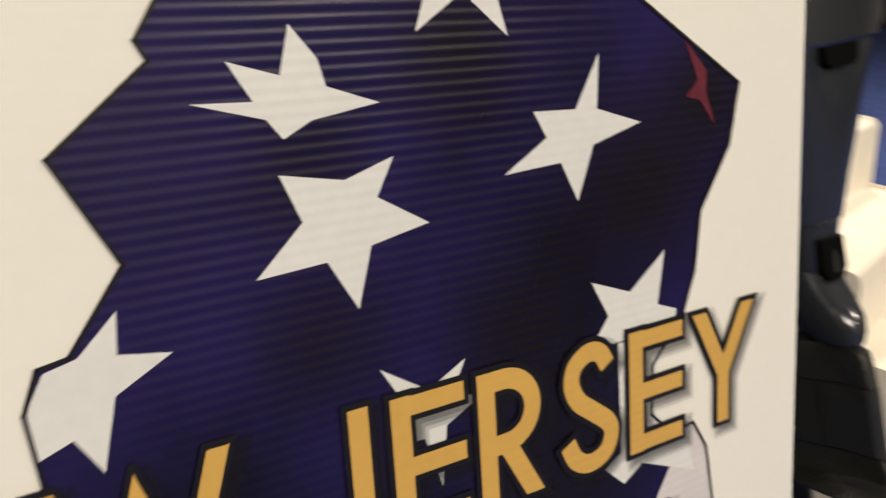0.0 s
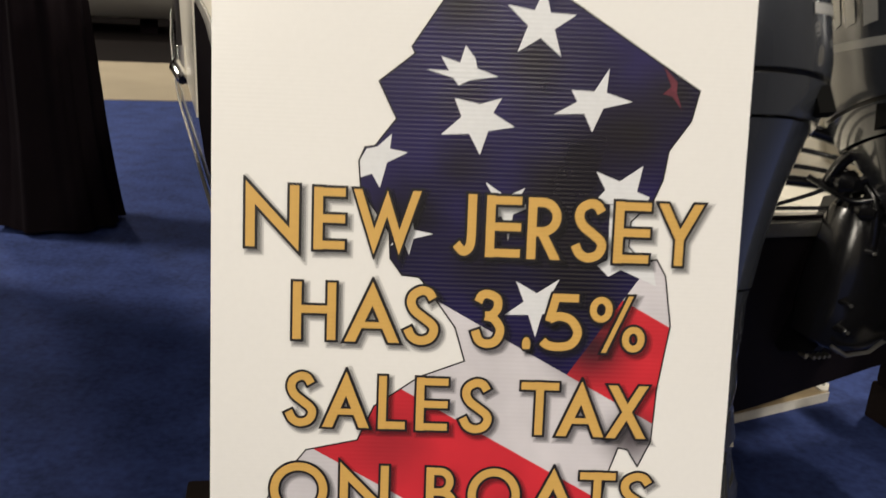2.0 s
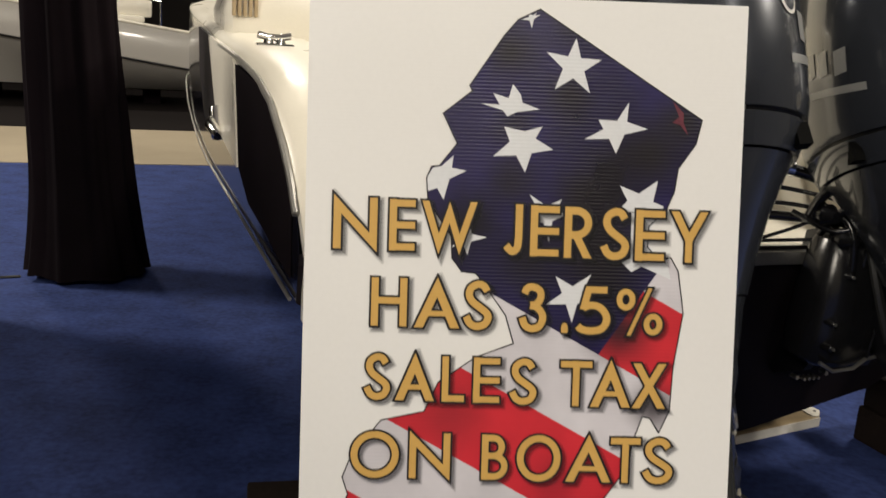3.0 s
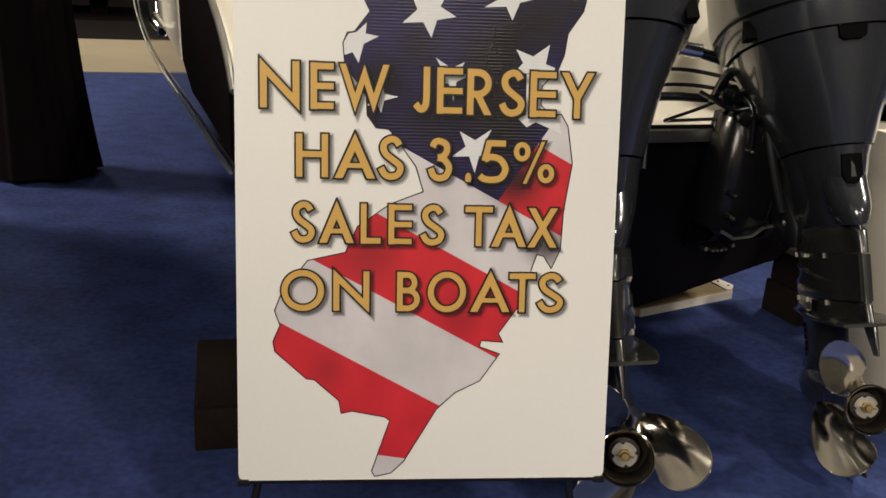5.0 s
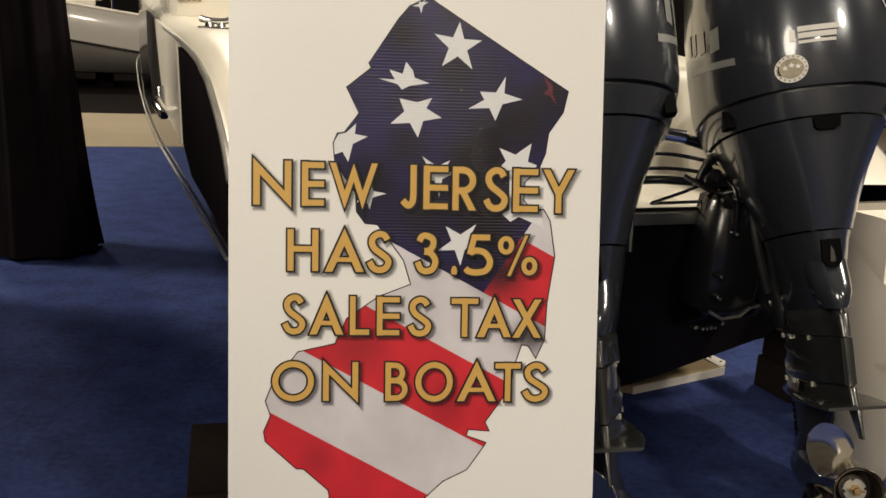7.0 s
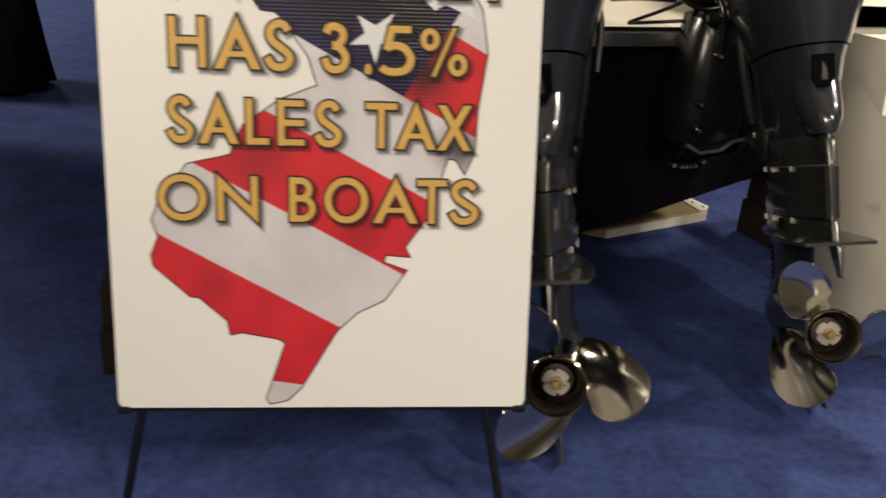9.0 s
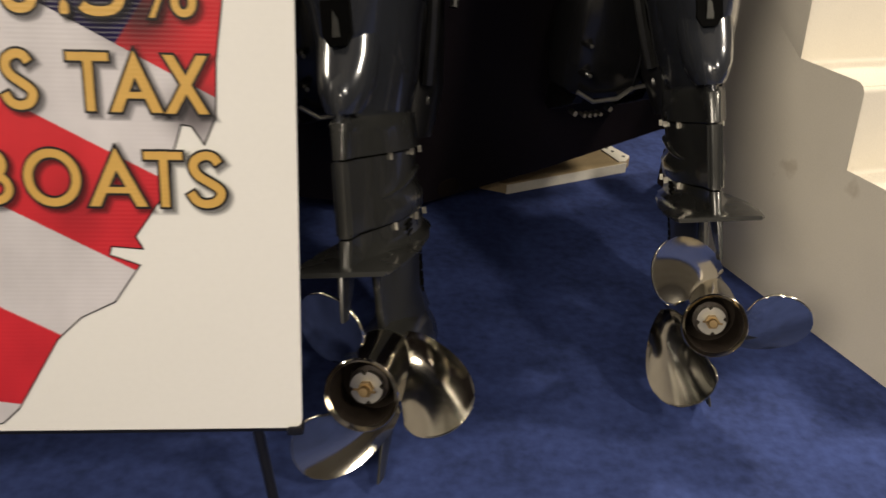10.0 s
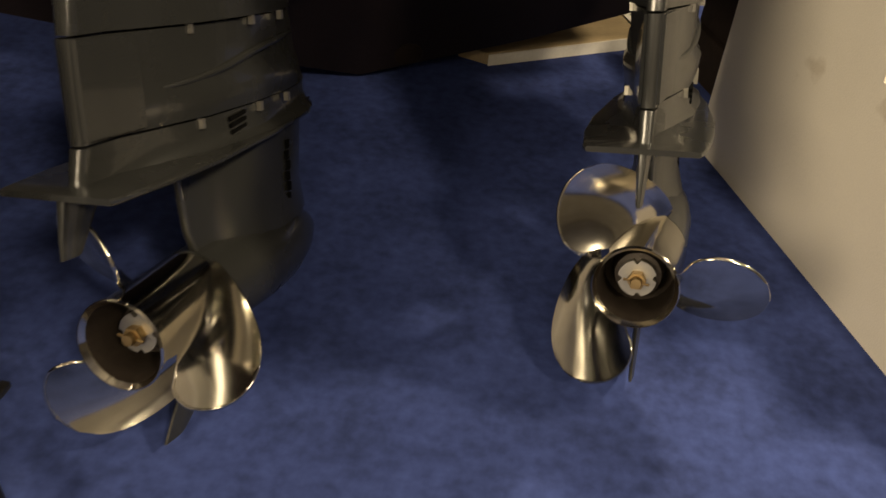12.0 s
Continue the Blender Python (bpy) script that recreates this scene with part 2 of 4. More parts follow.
def lathe_y(bm, profile, n=36, closed=False):
    """Turns (radius, y) pairs round the y axis."""
    rings = [[(r * math.cos(2 * math.pi * k / n), y, r * math.sin(2 * math.pi * k / n)) for k in range(n)] for r, y in profile]
    return loft(bm, rings, caps=not closed)


def prism_xz(bm, poly, y0, y1):
    """A flat outline in x and z, given depth along y."""
    return loft(bm, [[(x, y0, z) for x, z in poly], [(x, y1, z) for x, z in poly]])


def prism_yz(bm, poly, x0, x1):
    return loft(bm, [[(x0, y, z) for y, z in poly], [(x1, y, z) for y, z in poly]])


def disc_xz(bm, cx, cz, rx, rz, y, n=32):
    bm.faces.new([bm.verts.new((cx + rx * math.cos(2 * math.pi * k / n), y, cz + rz * math.sin(2 * math.pi * k / n))) for k in range(n)])
    return bm


def glyph(ch, offset):
    """Outline of one letter of the built-in font as (verts, faces)."""
    cu = bpy.data.curves.new("glyph", "FONT")
    cu.body, cu.offset, cu.fill_mode, cu.resolution_u = ch, offset, "BOTH", 6
    cu.dimensions = "2D"
    ob = new("glyph", cu)
    me = bpy.data.meshes.new_from_object(ob.evaluated_get(bpy.context.evaluated_depsgraph_get()))
    out = [v.co.copy() for v in me.vertices], [tuple(p.vertices) for p in me.polygons]
    bpy.data.objects.remove(ob)
    bpy.data.meshes.remove(me)
    bpy.data.curves.remove(cu)
    return out


# ---- the hall ----
HEAD = 17.7   # the boat's heading, degrees to the left of the board's facing
HULL = pose(0, 0, 0, 0, 0, HEAD)

bm = bmesh.new()
box(bm, -30, 30, -20, 40, -0.2, 0.0)
tagged(link("floor", bm, M_CARPET, smooth=0), "deep blue short-pile exhibition carpet", "carpet", kind="structure")
bm = bmesh.new()
box(bm, -30, 30, 6.66, 9.2, -0.1, 0.006)
ob = tagged(link("aisle", bm, M_AISLE, smooth=0), "bare beige aisle floor beyond the blue carpet", "floor", kind="structure")
ob.matrix_world = HULL
# far floor: its near-black colour carries the shade under the far boats
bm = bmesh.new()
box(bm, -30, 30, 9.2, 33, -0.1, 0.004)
ob = tagged(link("far_floor_shade", bm, M_SHADEFLOOR, smooth=0), "dark floor beyond the aisle, blackened for the shade under the far boats", "floor", kind="structure")
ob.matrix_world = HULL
for name, b in (("wall_north", (-30, 30, 33, 33.3, 0, 9)), ("wall_south", (-30, 30, -14.3, -14, 0, 9)), ("wall_west", (-22.3, -22, -14, 33, 0, 9)), ("wall_east", (22, 22.3, -14, 33, 0, 9))):
    bm = bmesh.new()
    box(bm, *b)
    tagged(link(name, bm, M_WALL if name == "wall_north" else M_BOUNCEWALL, smooth=0), "plain wall added to close the hall", "wall", kind="structure").matrix_world = pose(0, 0, 0)
bm = bmesh.new()
box(bm, -30, 30, -14, 33, 9.0, 9.2)
tagged(link("ceiling", bm, M_CEIL, smooth=0), "high unseen hall ceiling, kept pale to throw light back", "ceiling", kind="structure")

# unseen black wall on the port side, added to keep lamplight off the carpet
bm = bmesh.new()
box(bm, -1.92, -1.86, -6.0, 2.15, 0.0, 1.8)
tagged(link("wall_shade", bm, M_CLOTH, smooth=0), "unseen black wall added to shade the carpet on the port side", "wall", kind="structure")

# ---- poster board ----
up = Vector((0.03, -0.19, 1)).normalized()
ax = (Vector((1, 0, 0)) - up * up.x).normalized()
ay = up.cross(ax)
SIGN = Matrix((ax, ay, up)).to_4x4()
SIGN.translation = (0, 0, 0.22 * up.z)
BW, BH = 0.65, 1.025

sign = thing("poster_board", SIGN, "white plastic poster board with flag map and gold lettering on easel", "sign")
r = 0.012
poly = []
for cx, cz, a0 in ((BW / 2 - r, r, -90), (BW / 2 - 0.002, BH - 0.002, 0), (-BW / 2 + 0.002, BH - 0.002, 90), (-BW / 2 + r, r, 180)):
    rr = r if cz < 0.5 else 0.002
    poly += [(cx + rr * math.cos(radians(a0 + k * 22.5)), cz + rr * math.sin(radians(a0 + k * 22.5))) for k in range(5)]
part("board", prism_xz(bmesh.new(), poly, 0.0, 0.005), M_BOARD, sign, "white fluted plastic sheet", 30)

MAP_NORTH = [(14, 1009), (262, 854), (254, 818), (229, 781), (224, 745), (214, 720), (188, 693), (187, 662), (204, 645), (223, 647), (235, 627), (245, 564), (233, 482), (230, 415)]
MAP_EAST = [(215, 383), (201, 404), (189, 406), (175, 366), (171, 333), (126, 272), (134, 256), (96, 259), (93, 248), (129, 235), (95, 186), (52, 165), (20, 135)]
MAP_SOUTH = [(-37, 39), (-59, 18), (-87, 12), (-93, 22), (-62, 114), (-70, 121), (-129, 132), (-147, 128), (-151, 151), (-194, 189), (-207, 190), (-261, 239), (-264, 256), (-252, 284), (-261, 309), (-249, 339), (-205, 393), (-141, 407), (-121, 451), (-66, 490), (-10, 512)]
MAP_WEST = [(-23, 554), (-62, 607), (-70, 616), (-91, 618), (-106, 638), (-108, 670), (-144, 722), (-147, 756), (-140, 773), (-128, 775), (-103, 808), (-125, 852), (-83, 886), (-87, 894), (-38, 969), (-18, 993)]
MAP = [(x / 1000, z / 1000 - 0.006 * min(1.0, max(0.0, (0.42 - z / 1000) / 0.15))) for x, z in MAP_NORTH + MAP_EAST + MAP_SOUTH + MAP_WEST]


def map_field(name, material, keep, label):
    """The part of the map outline whose pieces, cut along the flag's lines, satisfy keep(x, z)."""
    b = bmesh.new()
    vs = [b.verts.new((x, -0.0004, z)) for x, z in MAP]
    for tri in geometry.tessellate_polygon([[Vector((x, z, 0)) for x, z in MAP]]):
        b.faces.new([vs[i] for i in tri])
    cuts = [(q, STRIPE) for q in LEVELS] + [((0.119, 0.498), (0.080, 0.119)), ((-0.086, 0.046), (0.049, -0.007))]
    for (px, pz), (dx, dz) in cuts:
        bmesh.ops.bisect_plane(b, geom=b.verts[:] + b.edges[:] + b.faces[:], plane_co=(px, 0, pz), plane_no=(-dz, 0, dx))
    gone = [f for f in b.faces if not keep(f.calc_center_median().x, f.calc_center_median().z)]
    bmesh.ops.delete(b, geom=gone, context="FACES")
    return part(name, b, material, sign, label, 0)


STRIPE = (0.190, -0.1020)
LEVELS = [(0.245, 0.562), (0.119, 0.498), (0.042, 0.404), (-0.100, 0.3415), (-0.114, 0.2095)]


def below(p, x, z):
    return (z - p[1]) * STRIPE[0] - (x - p[0]) * STRIPE[1] < 0


def zone(x, z):
    if z < 0.046 - 0.143 * (x + 0.086) and x < 0:
        return "white"
    right = (z - 0.498) * 0.080 - (x - 0.119) * 0.119 < 0
    n = sum(below(q, x, z) for q in LEVELS)
    if n < 2:
        return "navy" if not right else ("white", "red")[n]
    return ("white", "red", "white", "red")[n - 2]


map_field("map_navy", M_NAVY, lambda x, z: zone(x, z) == "navy", "printed dark navy flag canton")
map_field("map_red", M_PRED, lambda x, z: zone(x, z) == "red", "printed red flag stripes")
map_field("map_white", M_PWHITE, lambda x, z: zone(x, z) == "white", "printed greyish white flag stripes")
b = bmesh.new()
for (x0, z0), (x1, z1) in zip(MAP, MAP[1:] + MAP[:1]):
    d = Vector((x1 - x0, z1 - z0)).normalized() * 0.0009
    b.faces.new([b.verts.new((x, -0.0012, z)) for x, z in ((x0 - d.x + d.y, z0 - d.y - d.x), (x1 + d.x + d.y, z1 + d.y - d.x), (x1 + d.x - d.y, z1 + d.y + d.x), (x0 - d.x - d.y, z0 - d.y + d.x))])
part("map_outline", b, M_INK, sign, "thin black printed outline", 0)


def star_shape(outline, material=None):
    """A star of the waving flag by its whole outline, in millimetres."""
    pts = [Vector((x / 1000, z / 1000)) for x, z in outline]
    b = bmesh.new()
    ring = [b.verts.new((p.x, -0.0008, p.y)) for p in pts]
    for tri in geometry.tessellate_polygon([[Vector((p.x, p.y, 0)) for p in pts]]):
        b.faces.new([ring[i] for i in tri])
    return part("star", b, material or M_STARW, sign, "", 0)


def star(tips):
    """A wavy five-pointed flag star through its five tips, in millimetres."""
    t = [Vector(p) for p in tips]
    c = sum(t, Vector((0, 0))) / 5
    pts = []
    for a, q in zip(t, t[1:] + t[:1]):
        pts += [a, c + ((a + q) / 2 - c) * 0.47]
    return star_shape(pts)


star([(69, 969), (108, 938), (92, 888), (39, 892), (25, 947)])
star_shape([(-23, 898), (-11, 883), (-8, 871), (18, 862), (-16, 857), (-30, 850), (-37, 859), (-69, 868), (-42, 867), (-52, 884), (-29, 877)])
star_shape([(23, 837), (13, 819), (40, 803), (8, 797), (-1, 768), (-15, 793), (-49, 791), (-25, 813), (-34, 835), (-3, 829)])
star_shape([(151, 877), (149, 848), (181, 838), (146, 829), (134, 800), (123, 822), (86, 820), (114, 836), (106, 850), (134, 849)])
star_shape([(-108, 790), (-110, 772), (-88, 768), (-113, 755), (-121, 724), (-131, 741), (-145, 736), (-146, 757), (-138, 771), (-125, 774)])
star_shape([(142, 753), (171, 742), (199, 762), (193, 730), (209, 724), (206, 714), (140, 714), (154, 731)])
star([(56, 730), (65, 708), (38, 665), (8, 694), (7, 736)])
star([(-81, 691), (-54, 670), (-83, 643), (-106, 654), (-109, 687)])
star([(104, 619), (111, 578), (77, 545), (37, 572), (50, 615)])
star_shape([(161, 713), (206, 713), (193, 695), (189, 664), (206, 648), (217, 644), (224, 614), (179, 633), (164, 624), (149, 638), (162, 645)])
star([(9, 1004), (14, 1001), (2, 981), (-14, 993), (-2, 1002)])
star_shape([(216, 882), (234, 863), (234, 850), (242, 830), (229, 846), (217, 849), (227, 858)], M_PDRED)

LINES = (
    ("NEWJERSEY", 0.727, 0.6445, [(-286, -215), (-203, -159), (-156, -66), (-34, 1), (7, 56), (58, 108), (111, 162), (165, 215), (216, 282)], -0.014, -0.25),
    ("HAS3.5%", 0.609, 0.531, [(-227, -168), (-165, -87), (-91, -41), (-7, 41), (59, 73), (78, 138), (140, 217)], -0.015, -0.20),
    ("SALESTAX", 0.4915, 0.4175, [(-236, -190), (-190, -122), (-118, -79), (-71, -26), (-18, 30), (60, 113), (104, 174), (167, 228)], -0.012, 0.04),
    ("ONBOATS", 0.377, 0.3025, [(-252, -174), (-164, -97), (-55, -10), (-2, 70), (70, 149), (140, 191), (188, 241)], -0.004, -0.15),
)


HALF = 0.081      # half a letter's stroke, for a capital of height 1


def ribbon(pts, hw, longer, closed=False):
    """Four-sided pieces of a pen line of even width with pointed joints."""
    p = [Vector((q[0], q[1])) for q in pts]
    if not closed:
        p[0] = p[0] + (p[0] - p[1]).normalized() * longer
        p[-1] = p[-1] + (p[-1] - p[-2]).normalized() * longer
    m = len(p)
    lefts, rights = [], []
    for i, q in enumerate(p):
        a = p[i - 1] if i or closed else None
        c = p[(i + 1) % m] if i < m - 1 or closed else None
        d0 = (q - a).normalized() if a is not None else (c - q).normalized()
        d1 = (c - q).normalized() if c is not None else d0
        n0, n1 = Vector((-d0.y, d0.x)), Vector((-d1.y, d1.x))
        side = (n0 + n1).normalized()
        side = side * (hw / max(0.2, side.dot(n1)))
        lefts.append(q + side)
        rights.append(q - side)
    return [[lefts[i], lefts[(i + 1) % m], rights[(i + 1) % m], rights[i]] for i in range(m if closed else m - 1)]


def trimmed(poly, z0, z1):
    """A convex outline cut to the heights z0 to z1."""
    for sign, lim in ((1, z0), (-1, -z1)):
        out = []
        for a, b in zip(poly, poly[1:] + poly[:1]):
            fa, fb = sign * a.y - lim, sign * b.y - lim
            if fa >= 0:
                out.append(a)
            if fa * fb < 0:
                out.append(a + (b - a) * (fa / (fa - fb)))
        poly = out
    return poly


def curve(pts):
    return [(v.x, v.y) for v in spline([(x, z, 0) for x, z in pts], 6)]


def arc(cx, cz, rx, rz, a0, a1, n=14):
    return [(cx + rx * math.cos(radians(a0 + (a1 - a0) * k / n)), cz + rz * math.sin(radians(a0 + (a1 - a0) * k / n))) for k in range(n + 1)]


def pen_lines(ch, w):
    """Centre lines of one geometric capital, w wide and 1 high: (points, closed, overshoot, width)."""
    h = HALF
    if ch == "N":
        return [([(0, 0), (0, 0.865), (w, 0.135), (w, 1)], False, 0.06, 1)]
    if ch == "E":
        return [([(0, 0), (0, 1)], False, 0, 1)] + [([(0, z), (x, z)], False, 0, 0.9) for z, x in ((1 - h, w + h), (0.5, w + h), (h, w + h))]
    if ch == "L":
        return [([(0, 0), (0, 1)], False, 0, 1), ([(0, h), (w + h, h)], False, 0, 0.95)]
    if ch == "T":
        return [([(w / 2, 0), (w / 2, 1)], False, 0, 1), ([(-h, 1 - h), (w + h, 1 - h)], False, 0, 0.95)]
    if ch == "H":
        return [([(x, 0), (x, 1)], False, 0, 1) for x in (0, w)] + [([(0, 0.53), (w, 0.53)], False, 0, 0.92)]
    if ch == "X":
        return [([(0, -0.1), (w, 1.1)], False, 0, 1), ([(w, -0.1), (0, 1.1)], False, 0, 1)]
    if ch == "Y":
        return [([(-0.1 * w, 1.12), (w / 2, 0.44), (1.1 * w, 1.12)], False, 0, 1), ([(w / 2, 0.5), (w / 2, 0)], False, 0, 1)]
    if ch == "A":
        lean = 0.46 * w
        tip = 1.065 - h * math.sqrt(1 + lean * lean) / lean
        return [([(w / 2 - lean * (tip + 0.2), -0.2), (w / 2, tip), (w / 2 + lean * (tip + 0.2), -0.2)], False, (0, 0.06), 1), ([(w / 2 - lean * (tip - 0.30), 0.30), (w / 2 + lean * (tip - 0.30), 0.30)], False, 0, 0.76)]
    if ch == "W":
        d, tip, foot = 0.26 * w, 0.77, 0.14
        for _ in range(12):
            reach = h * math.sqrt(1 + ((tip - foot) / d) ** 2)
            tip, foot = 1.0 - reach, reach - 0.05
        k = d / (tip - foot)
        top = 1.2
        x1 = (top - foot) * k
        return [([(0, top), (x1, foot), (x1 + d, tip), (x1 + 2 * d, foot), (2 * x1 + 2 * d, top)], False, (0.05, 0), 1)]
    if ch == "O":
        return [(arc(w / 2, 0.5, w / 2, 0.515 - h, 0, 352.5, 47), True, 0.03, 1)]
    if ch == "J":
        return [([(w, 1)] + curve([(w, 0.34), (0.94 * w, 0.19), (0.74 * w, 0.105), (0.45 * w, 0.09), (0.02 * w, 0.20)]), False, 0.02, 1)]
    if ch == "R":
        r = (1 - h - 0.45) / 2
        return [([(0, 0), (0, 1)], False, 0, 1), ([(0, 1 - h)] + arc(0.36 * w, 1 - h - r, 0.56 * w, r, 90, -90) + [(0, 0.45)], False, 0, 1), ([(0.30 * w, 0.50), (1.08 * w, -0.12)], False, 0, 1)]
    if ch == "B":
        r = (1 - h - 0.53) / 2
        q = (0.53 - h) / 2
        return [([(0, 0), (0, 1)], False, 0, 1), ([(0, 1 - h)] + arc(0.42 * w, 1 - h - r, 0.42 * w, r, 90, -90) + [(0, 0.53)], False, 0, 0.95), ([(0, 0.53)] + arc(0.45 * w, h + q, 0.55 * w, q, 90, -90) + [(0, h)], False, 0, 0.95)]
    if ch == "S":
        return [(curve([(0.90 * w, 0.79), (0.73 * w, 0.905), (0.47 * w, 0.93), (0.19 * w, 0.85), (0.12 * w, 0.715), (0.26 * w, 0.58), (0.56 * w, 0.47), (0.88 * w, 0.35), (0.95 * w, 0.24), (0.80 * w, 0.115), (0.47 * w, 0.07), (0.18 * w, 0.13), (0.0, 0.28)]), False, 0.03, 1)]
    if ch == "3":
        return [(curve([(0.08 * w, 0.78), (0.22 * w, 0.90), (0.48 * w, 0.925), (0.80 * w, 0.85), (0.84 * w, 0.70), (0.64 * w, 0.575), (0.36 * w, 0.55)]), False, 0.02, 1), (curve([(0.36 * w, 0.55), (0.72 * w, 0.50), (0.97 * w, 0.32), (0.82 * w, 0.125), (0.47 * w, 0.07), (0.16 * w, 0.13), (0.0, 0.30)]), False, 0.02, 1)]
    if ch == "5":
        return [([(0.98 * w, 1 - h), (0.34 * w, 1 - h), (0.17 * w, 0.50)], False, 0, 0.95), (curve([(0.17 * w, 0.54), (0.44 * w, 0.60), (0.78 * w, 0.54), (0.98 * w, 0.33), (0.82 * w, 0.125), (0.45 * w, 0.07), (0.15 * w, 0.10), (0.0, 0.17)]), False, 0.02, 1)]
    if ch == "%":
        return [(arc(0.16 * w, 0.75, 0.16 * w, 0.165, 0, 345, 23), True, 0, 0.8), (arc(0.84 * w, 0.25, 0.16 * w, 0.165, 0, 345, 23), True, 0, 0.8), ([(0.20 * w, -0.1), (0.80 * w, 1.1)], False, 0, 0.55)]
    return [(arc(0.0, 1.1 * h, 0.55 * h, 0.55 * h, 0, 330, 11), True, 0, 1.1)]


def capital(ch, aspect, grow):
    """Flat pieces of a capital, its stroke widened by grow on all sides."""
    w = max(0.05, aspect - 2 * HALF)
    out = []
    for pts, closed, over, width in pen_lines(ch, w):
        down, rise = over if isinstance(over, tuple) else (over, over)
        low, high = -down - (2 if down else 1) * grow, 1 + rise + (2 if rise else 1) * grow
        for quad in ribbon(pts, HALF * width + grow, grow, closed):
            poly = trimmed(quad, low, high)
            if len(poly) > 2:
                turn = sum(a.x * b.y - a.y * b.x for a, b in zip(poly, poly[1:] + poly[:1]))
                out.append(poly if turn > 0 else poly[::-1])
    return out


RIM = 0.034


def lettering(name, material, y, grow, dx, dz, label):
    for text, top, low, spans, slope, mid in LINES:
        for ch, (x0, x1) in zip(text, spans):
            x0, x1 = x0 / 1000, x1 / 1000
            z0, z1 = low, top
            rim = [v for poly in capital(ch, (x1 - x0) / (top - low), RIM) for v in poly]
            lo, hi = min(v.x for v in rim), max(v.x for v in rim)
            polys = capital(ch, (x1 - x0) / (top - low), grow)
            flat = [v for poly in polys for v in poly]
            faces, k = [], 0
            for poly in polys:
                faces.append(list(range(k, k + len(poly))))
                k += len(poly)
            if ch in "SJ35O%.":
                verts, tris = flat, faces
            else:
                verts, _, tris, _, _, source = geometry.delaunay_2d_cdt(flat, [], faces, 0, 1e-5)
                tris = [f for f, src in zip(tris, source) if src]
            b = bmesh.new()
            step = 1.5e-6 if verts is flat else 0.0
            vs = [b.verts.new((x0 + (v.x - lo) / (hi - lo) * (x1 - x0) + dx, y - step * (i // 4), z0 + (v.y + RIM) / (1 + 2 * RIM) * (z1 - z0) + dz + slope * ((x0 + x1) / 2 - mid))) for i, v in enumerate(verts)]
            for f in tris:
                b.faces.new([vs[i] for i in f])
            part(name, b, material, sign, label, 0)


for grow, y in ((0.075, -0.0013), (0.045, -0.0015), (0.015, -0.0017)):
    lettering("letter_shade", M_SHADE, y, grow, 0.0046, -0.0046, "soft dark printed drop shade")
lettering("letter_rim", M_INK, -0.0020, RIM, 0, 0, "black printed letter rim")
lettering("lettering", M_GOLD, -0.0024, -0.007, 0, 0, "gold printed capital letters")

# ---- easel ----
easel = thing("easel", SIGN, "thin black metal display easel standing on blue carpet", "easel")
for s in (-1, 1):
    bm = tube(bmesh.new(), [(s * 0.300 - (0.036 if s < 0 else 0), 0.013, -0.222), (s * 0.262 - (0.029 if s < 0 else 0), 0.017, 0.0), (s * 0.05, 0.030, 1.10)], 0.0075)
    part("leg", bm, M_BLACK, easel)
    bm = bmesh.new()
    box(bm, s * 0.316 - 0.011, s * 0.316 + 0.011, -0.005, 0.022, -0.008, 0.0, 0.002)
    box(bm, s * 0.316 - 0.009, s * 0.316 + 0.009, -0.007, -0.003, -0.008, 0.004, 0.0015)
    part("support_clip", bm, M_BLACK, easel, "small black ledge clip")
bm = bmesh.new()
box(bm, -0.31, 0.31, 0.008, 0.020, -0.010, 0.000, 0.002)
part("crossbar", bm, M_BLACK, easel)
part("leg", tube(bmesh.new(), [(0.0, 0.035, 1.08), (0.0, 0.42, -0.130)], 0.0075), M_BLACK, easel)


# ---- boat ----
CL = 0.85
boat = thing("boat", HULL, "black-hulled white-decked motor boat with low open stern, on blocks", "boat")


def sheer(d):
    pts = ((0.60, 0.66), (0.72, 0.745), (0.80, 0.827), (0.95, 0.91), (1.14, 0.984), (1.40, 1.032), (1.9, 1.07), (2.45, 1.096), (3.3, 1.16), (4.5, 1.22), (5.6, 1.30), (6.4, 1.36), (6.9, 1.4))
    return float(np.interp(d, [p[0] for p in pts], [p[1] for p in pts]))


def half(d, rail=False):
    return float(np.interp(d, [0.6, 3.0, 4.0, 5.0, 5.8, 6.4, 6.9], [1.05, 1.052, 1.04, 1.01, 0.94, 0.62, 0.04]))


def station(d):
    """Port and starboard hull points from gunwale to keel and back, at d."""
    h, zt = half(d), sheer(d)
    k = np.interp(d, [0.7, 4, 6.8], [0.0, 0.03, 0.75])
    zc, hc = np.interp(d, [0.7, 4, 6.8], [0.205, 0.32, 1.0]), h * 0.70
    zr = float(np.interp(d, [0.6, 3.2, 4, 5, 6, 6.9], [0.585, 0.585, 0.63, 0.72, 0.86, 1.05]))
    side = [(h, zt), (h + 0.002, (zt + zr) / 2), (h, zr), (h - 0.03, zr - 0.02), ((h + hc) / 2, (zr + zc) / 2 - 0.03), (hc, zc), (hc - 0.03, zc - 0.004), (hc * 0.5, (zc + k) / 2 - 0.005)]
    return [(-x, z) for x, z in side] + [(0.0, k + 0.01)] + [(x, z) for x, z in side[::-1]]


